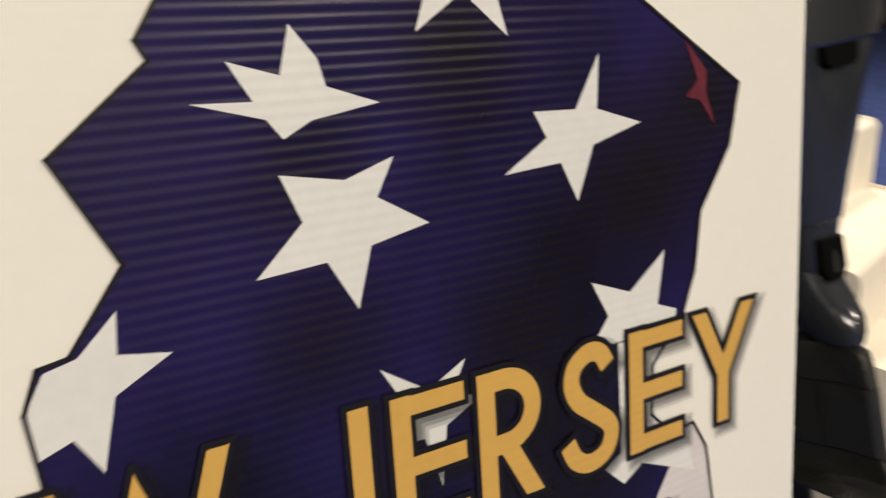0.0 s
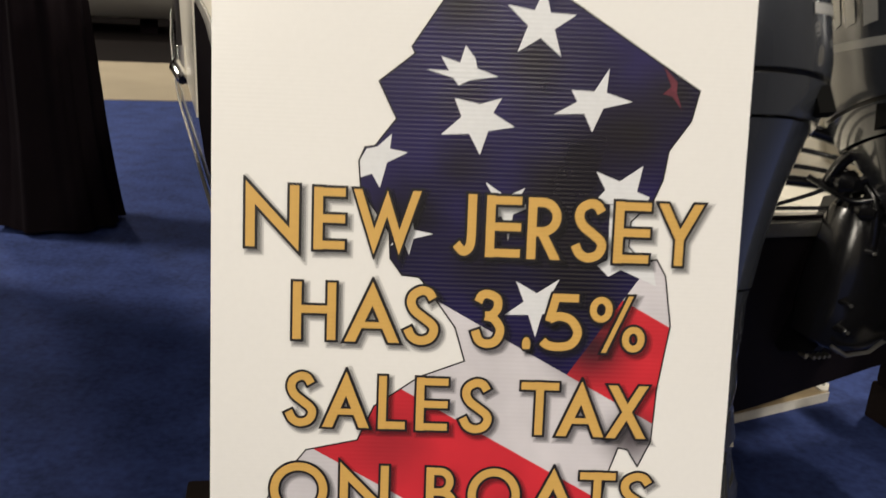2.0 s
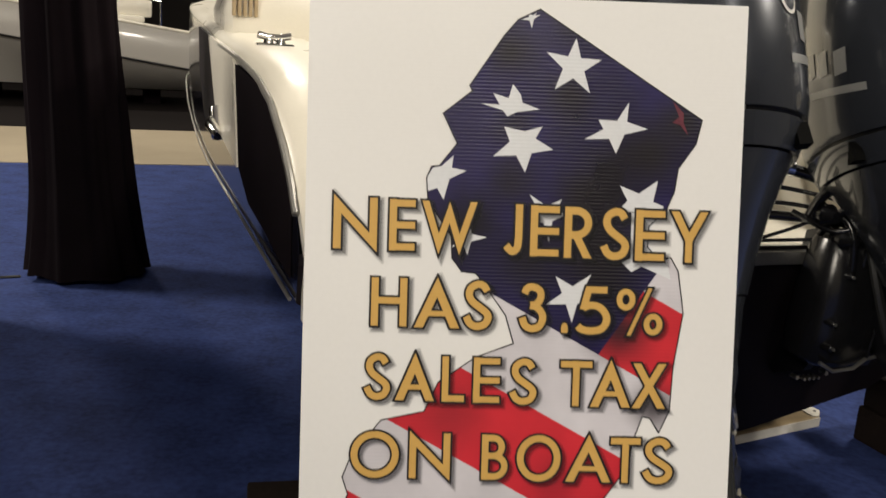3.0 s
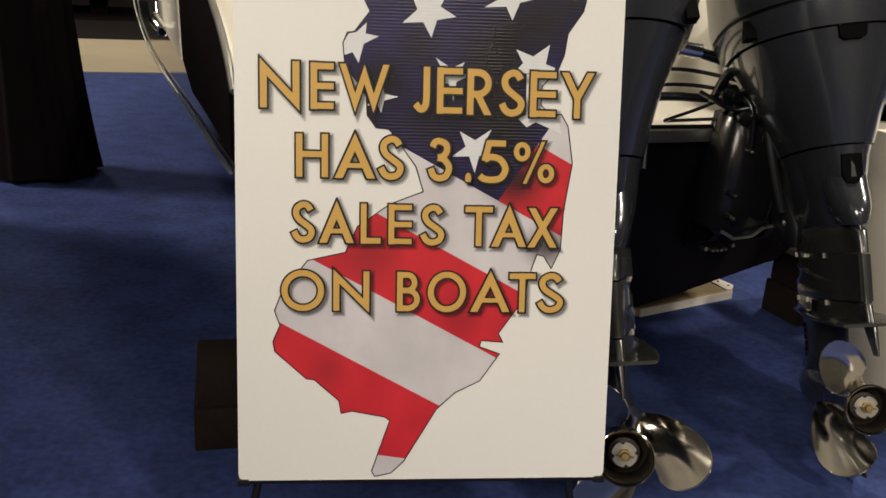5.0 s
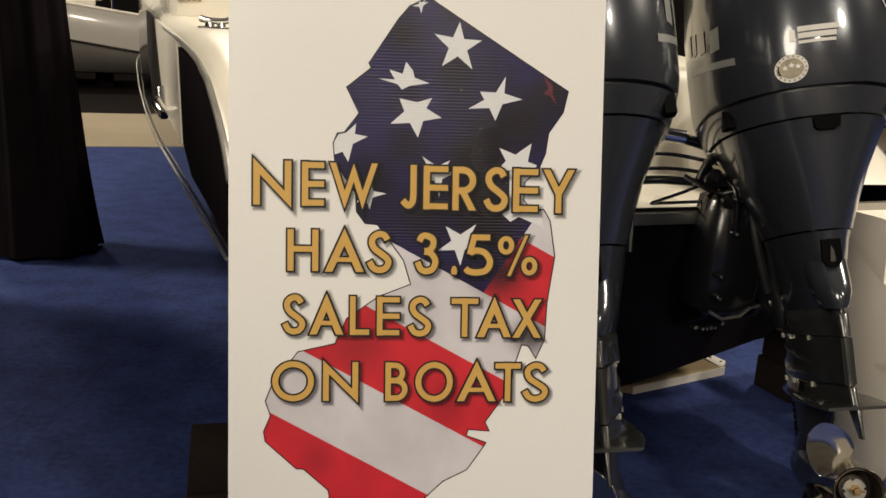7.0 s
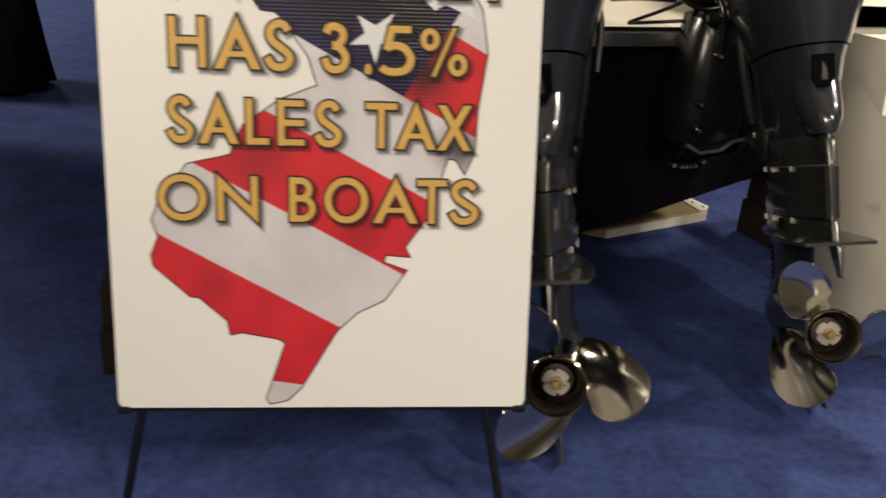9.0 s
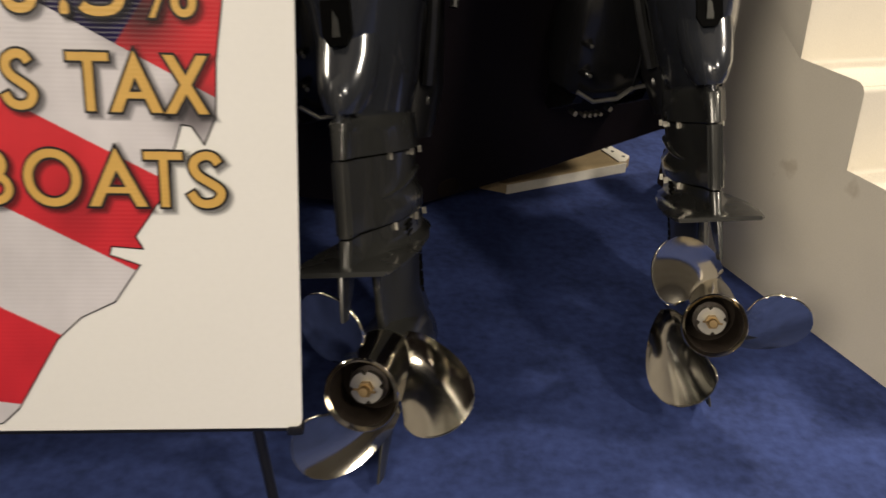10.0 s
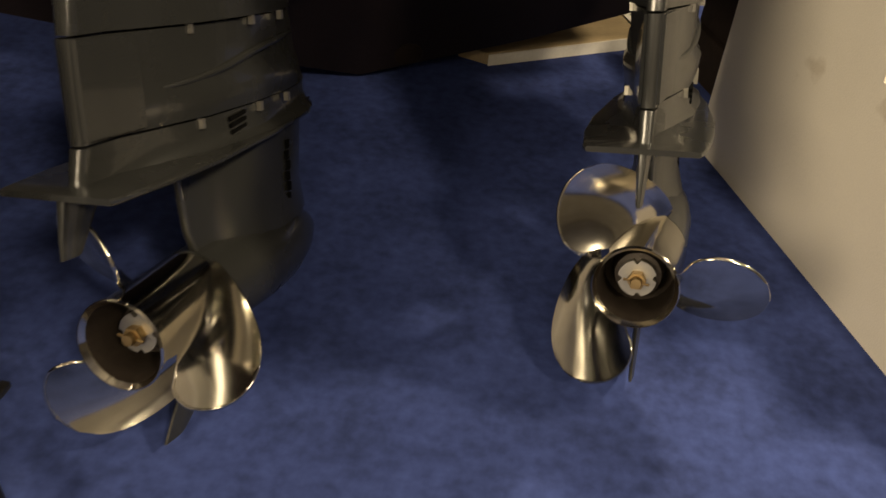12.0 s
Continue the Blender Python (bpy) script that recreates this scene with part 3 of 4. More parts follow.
rings = []
for d in (0.74, 0.80, 0.88, 0.97, 1.06, 1.14, 1.4, 1.9, 2.45, 2.9, 3.4, 4.0, 4.6, 5.2, 5.8, 6.2, 6.5, 6.8):
    rings.append([(CL + x, max(d - 0.74 + 0.96 - 0.33 * min(z, 0.75), d) if d < 1.3 else d, z) for x, z in station(d)])
rings[0] = [(x, y, min(z, 0.70)) for x, y, z in rings[0]]
bm = loft(bmesh.new(), rings, closed=False, caps=False)
part("hull", bm, M_HULL, boat, "glossy black hull side")
# stern plate
ring = rings[0]
bm = bmesh.new()
port = [p for p in ring if p[0] <= CL]
star_ = [p for p in ring if p[0] >= CL][::-1]
loft(bm, [port, [(CL, p[1], p[2]) if i < len(port) - 1 else p for i, p in enumerate(port)]], closed=False, caps=False)
loft(bm, [star_, [(CL, p[1], p[2]) if i < len(star_) - 1 else p for i, p in enumerate(star_)]], closed=False, caps=False)
bmesh.ops.remove_doubles(bm, verts=bm.verts, dist=0.0005)
part("transom", bm, M_BOTTOM, boat, "dark painted stern plate", 0)
bm = bmesh.new()
box(bm, 0.30, 1.50, 0.715, 0.80, 0.655, 0.690, 0.004)
part("transom_cap", bm, M_ALU, boat, "brushed metal cap on the stern edge")
for s in (-1, 1):
    pts = [(CL + s * (half(d) + 0.008), d, float(np.interp(d, [0.6, 3.2, 4, 5, 6, 6.9], [0.585, 0.585, 0.63, 0.72, 0.86, 1.05]))) for d in (0.80, 1.2, 1.9, 2.4, 2.9, 3.5, 4.2, 5.0, 5.8, 6.4)]
    part("rub_rail", tube(bmesh.new(), spline(pts, 4), 0.005, 8), M_ALU, boat, "thin pale metal rub rail")
    pts = [(CL + s * (half(d) + 0.006), d, sheer(d) - 0.004) for d in (0.76, 0.84, 0.95, 1.05, 1.14, 1.25, 1.4, 1.9, 2.42)]
    part("trim_strip", tube(bmesh.new(), spline(pts, 3), 0.009, 8), M_ALU, boat, "polished metal edge trim")
    # side deck
    rr = []
    for d in (0.70, 0.78, 0.86, 0.95, 1.05, 1.14, 1.26, 1.4, 1.9, 2.45, 3.3, 4.2, 5.2, 6.0):
        h, z = half(d), sheer(d)
        rr.append([(CL + s * x, d, zz) for x, zz in ((h - 0.001, z - 0.03), (h - 0.002, z + 0.002), (h - 0.02, z + 0.022), (h - 0.08, z + 0.034), (h - 0.22, z + 0.036), (h - 0.33, z + 0.026), (h - 0.36, z), (h - 0.365, 0.40))])
    part("side_deck", loft(bmesh.new(), rr, closed=False, caps=False), M_CREAM, boat, "white moulded side deck")
for x0, x1 in ((-0.19, 0.165), (1.535, 1.89)):
    part("deck_end", box(bmesh.new(), x0, x1, 0.735, 0.76, 0.55, 0.70), M_CREAM, boat)
bm = bmesh.new()
prof = [(0.73, 0.672), (1.10, 0.690), (1.20, 0.72), (1.25, 0.80), (1.27, 1.02), (1.30, 1.06), (1.42, 1.07), (1.46, 1.05), (1.47, 0.40)]
loft(bm, [[(x, y, z) for y, z in prof] for x in (0.16, 1.54)], closed=False, caps=False)
part("splash_well", bm, M_CREAM, boat, "white moulded motor well")
bm = bmesh.new()
box(bm, 0.16, 1.54, 1.47, 5.5, 0.38, 0.42)
part("cockpit_floor", bm, M_CREAM, boat)
bm = bmesh.new()
box(bm, 0.30, 1.40, 2.9, 3.5, 0.42, 1.75, 0.05)
part("console", bm, M_CREAM, boat, "white moulded console")
# white quarter panel on the hull side, with its catch
bm = bmesh.new()
pan = [(1.787, 0.724), (1.914, 1.042), (2.02, 1.078), (2.45, 1.10), (2.85, 1.12), (2.62, 0.92), (2.437, 0.777)]
loft(bm, [[(CL - half(y) - dx, y, z) for y, z in pan] for dx in (-0.03, 0.012)])
part("quarter_panel", bm, M_CREAM, boat, "white moulded panel on the hull side")
bm = bmesh.new()
tube(bm, [(CL - half(2.35) - 0.02, 2.28, 0.765), (CL - half(2.35) - 0.045, 2.33, 0.80), (CL - half(2.4) - 0.02, 2.42, 0.82)], 0.022, 10)
tube(bm, [(CL - half(2.35) - 0.016, 2.32, 0.76), (CL - half(2.35) - 0.016, 2.40, 0.85)], 0.03, 10)
part("catch", bm, M_CHROME, boat, "chrome catch")
# added matt black sheet: the hull side's dark reflection as plain colour
bm = bmesh.new()
pan = [(1.54, 0.655), (1.787, 0.724), (1.914, 1.040), (1.4, 1.012), (1.14, 0.964), (0.95, 0.890), (0.83, 0.830), (0.82, 0.625), (1.2, 0.645)]
vs = [bm.verts.new((CL - half(y) - 0.003, y, z)) for y, z in pan]
for tri in geometry.tessellate_polygon([[Vector((y, z, 0)) for y, z in pan]]):
    bm.faces.new([vs[i] for i in tri])
r_ = bmesh.ops.extrude_face_region(bm, geom=bm.faces[:])
bmesh.ops.translate(bm, vec=(-0.003, 0, 0), verts=[v for v in r_["geom"] if isinstance(v, bmesh.types.BMVert)])
part("dark_side_sheet", bm, M_CLOTH, boat, "matt black sheet below the gunwale in place of the hull's dark reflection", 20)
# dull black band laid just proud of the hull, ahead of the white jamb
bm = bmesh.new()
pan = [(2.437, 0.775), (2.62, 0.918), (2.85, 1.118), (3.55, 1.150), (3.50, 0.96), (3.15, 0.76), (2.70, 0.70)]
loft(bm, [[(CL - half(y) - dx, y, z) for y, z in pan] for dx in (-0.01, 0.006)])
part("hull_dark_band", bm, M_BOTTOM, boat, "dull black band laid on the hull ahead of the white jamb", 20)
# moulded coaming with a slatted vent, ahead of the quarter deck
bm = bmesh.new()
box(bm, -0.16, 0.55, 2.55, 3.3, 1.06, 1.30, 0.07)
part("coaming", bm, M_CREAM, boat, "white rounded coaming")
bm = bmesh.new()
for i in range(5):
    box(bm, -0.150 + 0.021 * i, -0.136 + 0.021 * i, 2.535, 2.56, 1.20, 1.30, 0.004)
part("vent", bm, M_PLY, boat, "tan slatted vent")
# cleat on the quarter
cz, cy = sheer(1.95) + 0.034, 1.95
bm = bmesh.new()
for x in (-0.096, -0.056):
    tube(bm, [(x, cy, cz - 0.008), (x, cy, cz + 0.022)], [0.022, 0.013], 12)
tube(bm, spline([(-0.130, cy, cz + 0.032), (-0.098, cy, cz + 0.025), (-0.055, cy, cz + 0.025), (-0.022, cy, cz + 0.032)], 4), 0.012, 10)
box(bm, -0.135, -0.015, cy - 0.028, cy + 0.028, cz - 0.006, cz + 0.006, 0.004)
part("cleat", bm, M_CHROME, boat, "chrome mooring cleat")
bm = lathe_y(bmesh.new(), [(0.001, 0.0), (0.030, 0.0), (0.034, 0.006), (0.034, 0.02)], 24)
ob = part("drain_plug", bm, M_BLOCK, boat, "round dull bronze drain plug")
ob.matrix_basis = pose(0.955, 0.936, 0.066, 18, 0, 0)

# ---- outboard motors ----
def motor_pose(x, y, z, trim=20.0, steer=30.0):
    """Origin at the rear middle of the propeller hub; x to starboard, y ahead, z up the leg."""
    return HULL @ (HULL.inverted() @ Matrix.Translation((x, y, z))) @ (pose(0, 0, 0, 0, 0, HEAD) @ pose(0, 0, 0, -trim, 0, 0) @ pose(0, 0, 0, 0, 0, -steer))


def oval(u, y0, y1, w, p=2.6, rear=0.25, n=32):
    out = []
    for k in range(n):
        a = 2 * math.pi * k / n
        c, s = math.cos(a), math.sin(a)
        x = w * math.copysign(abs(c) ** (2 / p), c)
        y = (y0 + y1) / 2 + (y1 - y0) / 2 * math.copysign(abs(s) ** (2 / p), s)
        if s < 0:
            x *= 1 - rear * (-s) ** 2
        out.append((x, y, u))
    return out


def foil(u, y0, y1, w, tail):
    """Section of a leg: narrow behind, rounded ahead."""
    L = y1 - y0
    prof = [(0.0, tail * 0.5), (0.004, tail * 0.8), (0.012, tail * 0.95), (0.03, tail), (0.11, tail * 1.05), (0.20, tail + (w - tail) * 0.35), (0.36, tail + (w - tail) * 0.85), (0.55, w), (0.75, w * 0.92), (0.9, w * 0.6), (0.97, w * 0.3)]
    return [(h, y0 + t * L, u) for t, h in prof] + [(0, y1, u)] + [(-h, y0 + t * L, u) for t, h in prof[::-1]]


def blade(bm, turn, hand):
    """One skewed blade of a propeller on the y axis."""
    ns, nc = 26, 12
    sides = []
    for side in (0, 1):
        grid = []
        for i in range(ns + 1):
            s = math.sin(i / ns * math.pi / 2)
            r = 0.050 + 0.117 * s
            w = 0.069 * (0.66 + 0.34 * math.sin(min(1.0, s / 0.55) * math.pi / 2)) * math.sqrt(max(0.0, 1 - max(0.0, (s - 0.30) / 0.7002) ** 2.1))
            row = []
            for j in range(nc + 1):
                c = -1 + 2 * j / nc
                q = c * w - 0.037 * (math.sin(s * math.pi / 2) - 0.6)
                a = q / max(r, 0.078)
                thick = 0.0032 * (1 - s * 0.7) * (1 - c * c * 0.9) + 0.0006
                y = 0.068 + 0.088 * a - 0.040 * s * s - 0.016 * (c * w / 0.069) ** 2 * (0.4 + 0.6 * s) + (thick if side else -thick)
                a2 = radians(turn) + hand * a
                row.append(bm.verts.new((r * math.cos(a2), y, r * math.sin(a2))))
            grid.append(row)
        sides.append(grid)
        for i in range(ns):
            for j in range(nc):
                bm.faces.new((grid[i][j], grid[i + 1][j], grid[i + 1][j + 1], grid[i][j + 1]))
    A, B = sides
    rim = lambda g: [g[i][0] for i in range(ns + 1)] + g[ns][1:] + [g[i][nc] for i in range(ns - 1, -1, -1)]
    ra, rb = rim(A), rim(B)
    for k in range(len(ra) - 1):
        bm.faces.new((ra[k], ra[k + 1], rb[k + 1], rb[k]))
    # cupped trailing edge
    tube(bm, [A[i][0].co.lerp(B[i][0].co, 0.5) for i in range(2, ns + 1)], [0.0021 if i < ns - 4 else 0.0012 for i in range(2, ns + 1)], 6)
    return bm


def outboard(m, hand, turn, label):
    motor = thing("outboard_motor", m, label, "outboard motor", group="twin outboard motors")
    prop = part("propeller", lathe_y(bmesh.new(), [(0.050, 0.004), (0.0548, -0.003), (0.0572, 0.0), (0.0562, 0.012), (0.0555, 0.05), (0.058, 0.10), (0.061, 0.150), (0.056, 0.158), (0.050, 0.10), (0.050, 0.004)], 40, closed=True), M_STEEL, motor, "polished stainless steel propeller", 30)
    prop.matrix_basis = pose(0, -0.021, 0)
    part("hub_core", lathe_y(bmesh.new(), [(0.0556, -0.0034), (0.0495, 0.006), (0.0480, 0.080), (0.036, 0.090), (0.031, 0.050), (0.001, 0.046)], 32, closed=True), M_HUBIN, prop, "dark hollow hub inside")
    bm = bmesh.new()
    n = 48
    outer = []
    for k in range(n):
        r_ = 0.0255 if (k % 12) not in (0, 1) else 0.0205
        outer.append((r_ * math.cos(2 * math.pi * k / n), r_ * math.sin(2 * math.pi * k / n)))
    prism_xz(bm, outer, 0.034, 0.044)
    part("lock_washer", bm, M_ZINC, prop, "notched pale washer", 25)
    bm = bmesh.new()
    prism_xz(bm, [(0.0125 * math.cos(math.pi * k / 3), 0.0125 * math.sin(math.pi * k / 3)) for k in range(6)], 0.022, 0.036)
    lathe_y(bm, [(0.001, 0.012), (0.007, 0.012), (0.008, 0.015), (0.008, 0.024)], 16)
    tube(bm, [(-0.017, 0.020, 0.003), (0.017, 0.020, -0.003)], 0.0020, 6)
    part("nut", bm, M_BRASS, prop, "brass nut with split pin", 25)
    for k in range(3):
        part("blade", blade(bmesh.new(), turn + 120 * k, hand), M_STEEL, prop, "", 60)
    # lower unit
    lower = part("lower_unit", lathe_y(bmesh.new(), [(0.030, 0.136), (0.060, 0.138), (0.0615, 0.20), (0.064, 0.28), (0.060, 0.35), (0.047, 0.41), (0.030, 0.455), (0.014, 0.482), (0.001, 0.490)], 32), M_LEG, motor, "dark grey painted gearcase")
    bm = loft(bmesh.new(), [foil(0.045, 0.15, 0.46, 0.046, 0.008), foil(0.09, 0.13, 0.46, 0.034, 0.006), foil(0.193, 0.115, 0.475, 0.036, 0.006)])
    part("strut", bm, M_LEG, lower)
    bm = loft(bmesh.new(), [foil(-0.168, 0.040, 0.088, 0.0040, 0.002), foil(-0.14, 0.062, 0.14, 0.005, 0.002), foil(-0.085, 0.115, 0.26, 0.008, 0.003), foil(-0.045, 0.17, 0.35, 0.016, 0.004)])
    part("skeg", bm, M_LEG, lower)
    bm = bmesh.new()
    out = [(-0.066, -0.092), (0.066, -0.092), (0.070, -0.085), (0.079, 0.0), (0.081, 0.10), (0.070, 0.26), (0.044, 0.43), (0.0, 0.525)]
    out = out + [(-x, y) for x, y in out[-2:1:-1]]
    loft(bm, [[(x * k, y, u) for x, y in out] for k, u in ((0.97, 0.192), (1.0, 0.194), (1.0, 0.197), (0.97, 0.199))])
    part("ventilation_plate", bm, M_LEG, lower, "flat grey ventilation plate")
    bm = loft(bmesh.new(), [foil(0.128, -0.094, -0.062, 0.0045, 0.002), foil(0.15, -0.092, -0.045, 0.006, 0.003), foil(0.193, -0.084, -0.012, 0.010, 0.005)])
    part("trim_tab", bm, M_LEG, lower, "small grey fin")
    bm = loft(bmesh.new(), [foil(0.198, -0.062, 0.51, 0.062, 0.010), foil(0.206, -0.060, 0.50, 0.050, 0.009), foil(0.222, -0.056, 0.49, 0.046, 0.010), foil(0.236, -0.052, 0.49, 0.046, 0.010)])
    part("lower_leg", bm, M_LEG, lower)
    for s in (-1, 1):
        for i in range(3):
            u = 0.207 + i * 0.0085
            bm = loft(bmesh.new(), [[(s * x, y, u + h) for y, h in ((0.185, 0.0), (0.225, 0.004), (0.225, 0.0085), (0.185, 0.0045))] for x in (0.036, 0.0480)])
            part("water_inlet", bm, M_SLOT, lower, "dark slot", 0)
        for i in range(6):
            bm = loft(bmesh.new(), [[(s * x, y + (i % 2) * 0.003, 0.070 + 0.016 * i + h) for y, h in ((0.355, 0.0), (0.366, 0.0), (0.366, 0.013), (0.355, 0.013))] for x in (0.026, 0.0362)])
            part("water_inlet", bm, M_SLOT, lower, "dark slot", 0)
    leg = part("leg", loft(bmesh.new(), [foil(0.239, -0.051, 0.49, 0.050, 0.010), foil(0.25, -0.050, 0.48, 0.052, 0.010), foil(0.272, -0.050, 0.47, 0.055, 0.010), foil(0.288, -0.050, 0.465, 0.044, 0.010), foil(0.347, -0.049, 0.45, 0.047, 0.011)]), M_LEG, motor, "dark grey painted drive leg")
    part("leg_band", loft(bmesh.new(), [foil(0.350, -0.048, 0.45, 0.055, 0.011), foil(0.385, -0.044, 0.44, 0.053, 0.012), foil(0.400, -0.040, 0.43, 0.053, 0.013), foil(0.409, -0.022, 0.43, 0.052, 0.011)]), M_LEG, leg)
    for s in (-1, 1):
        for u, f0 in ((0.352, 0.122), (0.239, 0.130)):
            for i, dy in enumerate((0.0, 0.130, 0.212)):
                bm = bmesh.new()
                prism_xz(bm, [(0.0048 * math.cos(math.pi * (k + 0.5) / 2), 0.0048 * math.sin(math.pi * (k + 0.5) / 2)) for k in range(4)], 0, 0.012)
                bo = part("bolt", bm, M_ZINC, leg, "pale square bolt head", 20)
                bo.matrix_basis = pose(s * (0.039 + 0.011 * min(i, 1)), f0 + dy, u - 0.002, -90, 0, 0)
        # raised post behind and curved rib round the sunk panel
        bm = loft(bmesh.new(), [[(s * x, y, u) for x, y in ((0.006, -0.040 + q), (0.0125, -0.036 + q), (0.0165, 0.0 + q), (0.0215, 0.035 + q), (0.0245, 0.050 + q), (0.010, 0.053 + q))] for u, q in ((0.243, -0.008), (0.27, -0.008), (0.31, -0.008), (0.346, -0.008))])
        part("leg_post", bm, M_LEG, leg)
        pts = [(s * 0.022, 0.060, 0.281), (s * 0.036, 0.12, 0.284), (s * 0.043, 0.19, 0.292), (s * 0.0455, 0.26, 0.304), (s * 0.043, 0.34, 0.312), (s * 0.030, 0.41, 0.316)]
        line = spline(pts, 5)
        part("leg_rib", tube(bmesh.new(), line, [0.0006 + 0.0052 * math.sin(math.pi * i / (len(line) - 1)) ** 0.7 for i in range(len(line))], 10), M_LEG, leg)
    # housing above the leg
    rings = [oval(0.388, -0.040, 0.02, 0.009, 2.2, 0.1, 24), oval(0.411, -0.034, 0.03, 0.010, 2.2, 0.1, 24), oval(0.413, -0.034, 0.05, 0.024, 2.4, 0.1, 24), oval(0.428, -0.038, 0.08, 0.033, 2.3, 0.1, 24), oval(0.45, -0.036, 0.10, 0.041, 2.2, 0.1, 24), oval(0.475, -0.020, 0.11, 0.045, 2.2, 0.1, 24), oval(0.495, -0.003, 0.12, 0.047, 2.3, 0.1, 24), oval(0.53, 0.014, 0.14, 0.049, 2.4, 0.1, 24)]
    part("tail_fairing", loft(bmesh.new(), rings), M_PAINT, motor, "glossy rounded tail fairing")
    rings = [oval(0.406, 0.05, 0.42, 0.044, 2.2, 0.55), oval(0.425, 0.045, 0.42, 0.048, 2.3, 0.5), oval(0.455, 0.035, 0.42, 0.058, 2.4, 0.42), oval(0.49, 0.016, 0.42, 0.068, 2.4, 0.32), oval(0.53, 0.002, 0.42, 0.074, 2.4, 0.2), oval(0.57, 0.000, 0.42, 0.080, 2.5, 0.2), oval(0.592, -0.004, 0.42, 0.086, 2.6, 0.2)]
    part("exhaust_housing", loft(bmesh.new(), rings), M_PAINT, motor, "glossy dark grey lower housing")
    rings = [oval(0.596, -0.006, 0.42, 0.089, 2.7, 0.2), oval(0.66, -0.022, 0.43, 0.108, 2.8, 0.2), oval(0.74, -0.042, 0.45, 0.138, 2.8, 0.2), oval(0.80, -0.055, 0.48, 0.168, 2.8, 0.22), oval(0.846, -0.066, 0.52, 0.195, 2.8, 0.24)]
    part("apron", loft(bmesh.new(), rings), M_PAINT, motor, "glossy dark grey apron panel")
    rings = [oval(0.850, -0.070, 0.54, 0.205, 2.8, 0.25), oval(0.88, -0.076, 0.555, 0.218, 2.8, 0.25), oval(0.908, -0.080, 0.56, 0.226, 2.8, 0.25)]
    part("lower_cowl", loft(bmesh.new(), rings), M_PAINT, motor)
    bm = loft(bmesh.new(), [oval(0.907, -0.072, 0.55, 0.217, 2.8, 0.25), oval(0.918, -0.072, 0.55, 0.217, 2.8, 0.25)])
    part("cowl_seal", bm, M_RUBBER, motor)
    rings = [oval(0.916, -0.084, 0.562, 0.228, 2.9, 0.25), oval(0.95, -0.094, 0.57, 0.234, 2.9, 0.25), oval(1.05, -0.098, 0.575, 0.236, 2.9, 0.26), oval(1.18, -0.088, 0.575, 0.234, 2.9, 0.28), oval(1.30, -0.066, 0.56, 0.224, 2.8, 0.3), oval(1.39, -0.030, 0.53, 0.200, 2.6, 0.3), oval(1.45, 0.03, 0.48, 0.165, 2.4, 0.3), oval(1.475, 0.10, 0.42, 0.11, 2.2, 0.2)]
    cowl = part("cowl", loft(bmesh.new(), rings), M_PAINT, motor, "glossy dark grey motor cowl")
    # rear catch and slot
    bm = bmesh.new()
    prism_xz(bm, [(-0.030, 0.846), (0.030, 0.846), (0.027, 0.822), (0.018, 0.815), (-0.018, 0.815), (-0.027, 0.822)], -0.075, -0.050)
    part("rear_catch", bm, M_SLOT, motor, "black recessed catch")
    bm = bmesh.new()
    prism_xz(bm, [(-0.021, 0.572), (0.021, 0.572), (0.021, 0.525), (0.012, 0.508), (-0.012, 0.508), (-0.021, 0.525)], -0.006, 0.02)
    part("rear_slot", bm, M_SLOT, motor, "black slot")
    bm = bmesh.new()
    prism_xz(bm, [(-0.006, 0.520), (0.006, 0.520), (0.004, 0.545), (-0.003, 0.558)], -0.009, 0.0)
    part("slot_tab", bm, M_LEG, motor)
    for s in (-1, 1):
        bm = bmesh.new()
        prism_yz(bm, [(0.02, 0.856), (0.075, 0.856), (0.050, 0.902)], s * 0.180, s * 0.2035)
        part("side_vent", bm, M_SLOT, motor, "black wedge-shaped vent", 0)
    # swivel bracket ahead of the leg
    bm = bmesh.new()
    loft(bm, [oval(0.36, 0.40, 0.52, 0.05, 3), oval(0.45, 0.40, 0.56, 0.075, 3), oval(0.60, 0.40, 0.58, 0.085, 3), oval(0.80, 0.38, 0.60, 0.10, 3)])
    swivel = part("swivel_bracket", bm, M_BLACK, motor, "black cast bracket")
    for u in (0.42, 0.50, 0.58, 0.66):
        part("rib", box(bmesh.new(), -0.060, 0.060, 0.42, 0.56, u, u + 0.018, 0.004), M_BLACK, swivel)
    for s in (-1, 1):
        part("hose", tube(bmesh.new(), spline([(s * 0.05, 0.40, 0.84), (s * 0.09, 0.36, 0.74), (s * 0.085, 0.37, 0.60), (s * 0.06, 0.41, 0.46)], 5), 0.012, 8), M_RUBBER, motor)
        part("hose", tube(bmesh.new(), spline([(s * 0.10, 0.45, 0.82), (s * 0.125, 0.47, 0.72), (s * 0.11, 0.46, 0.60)], 5), 0.009, 8), M_RUBBER, motor)
    return motor, cowl


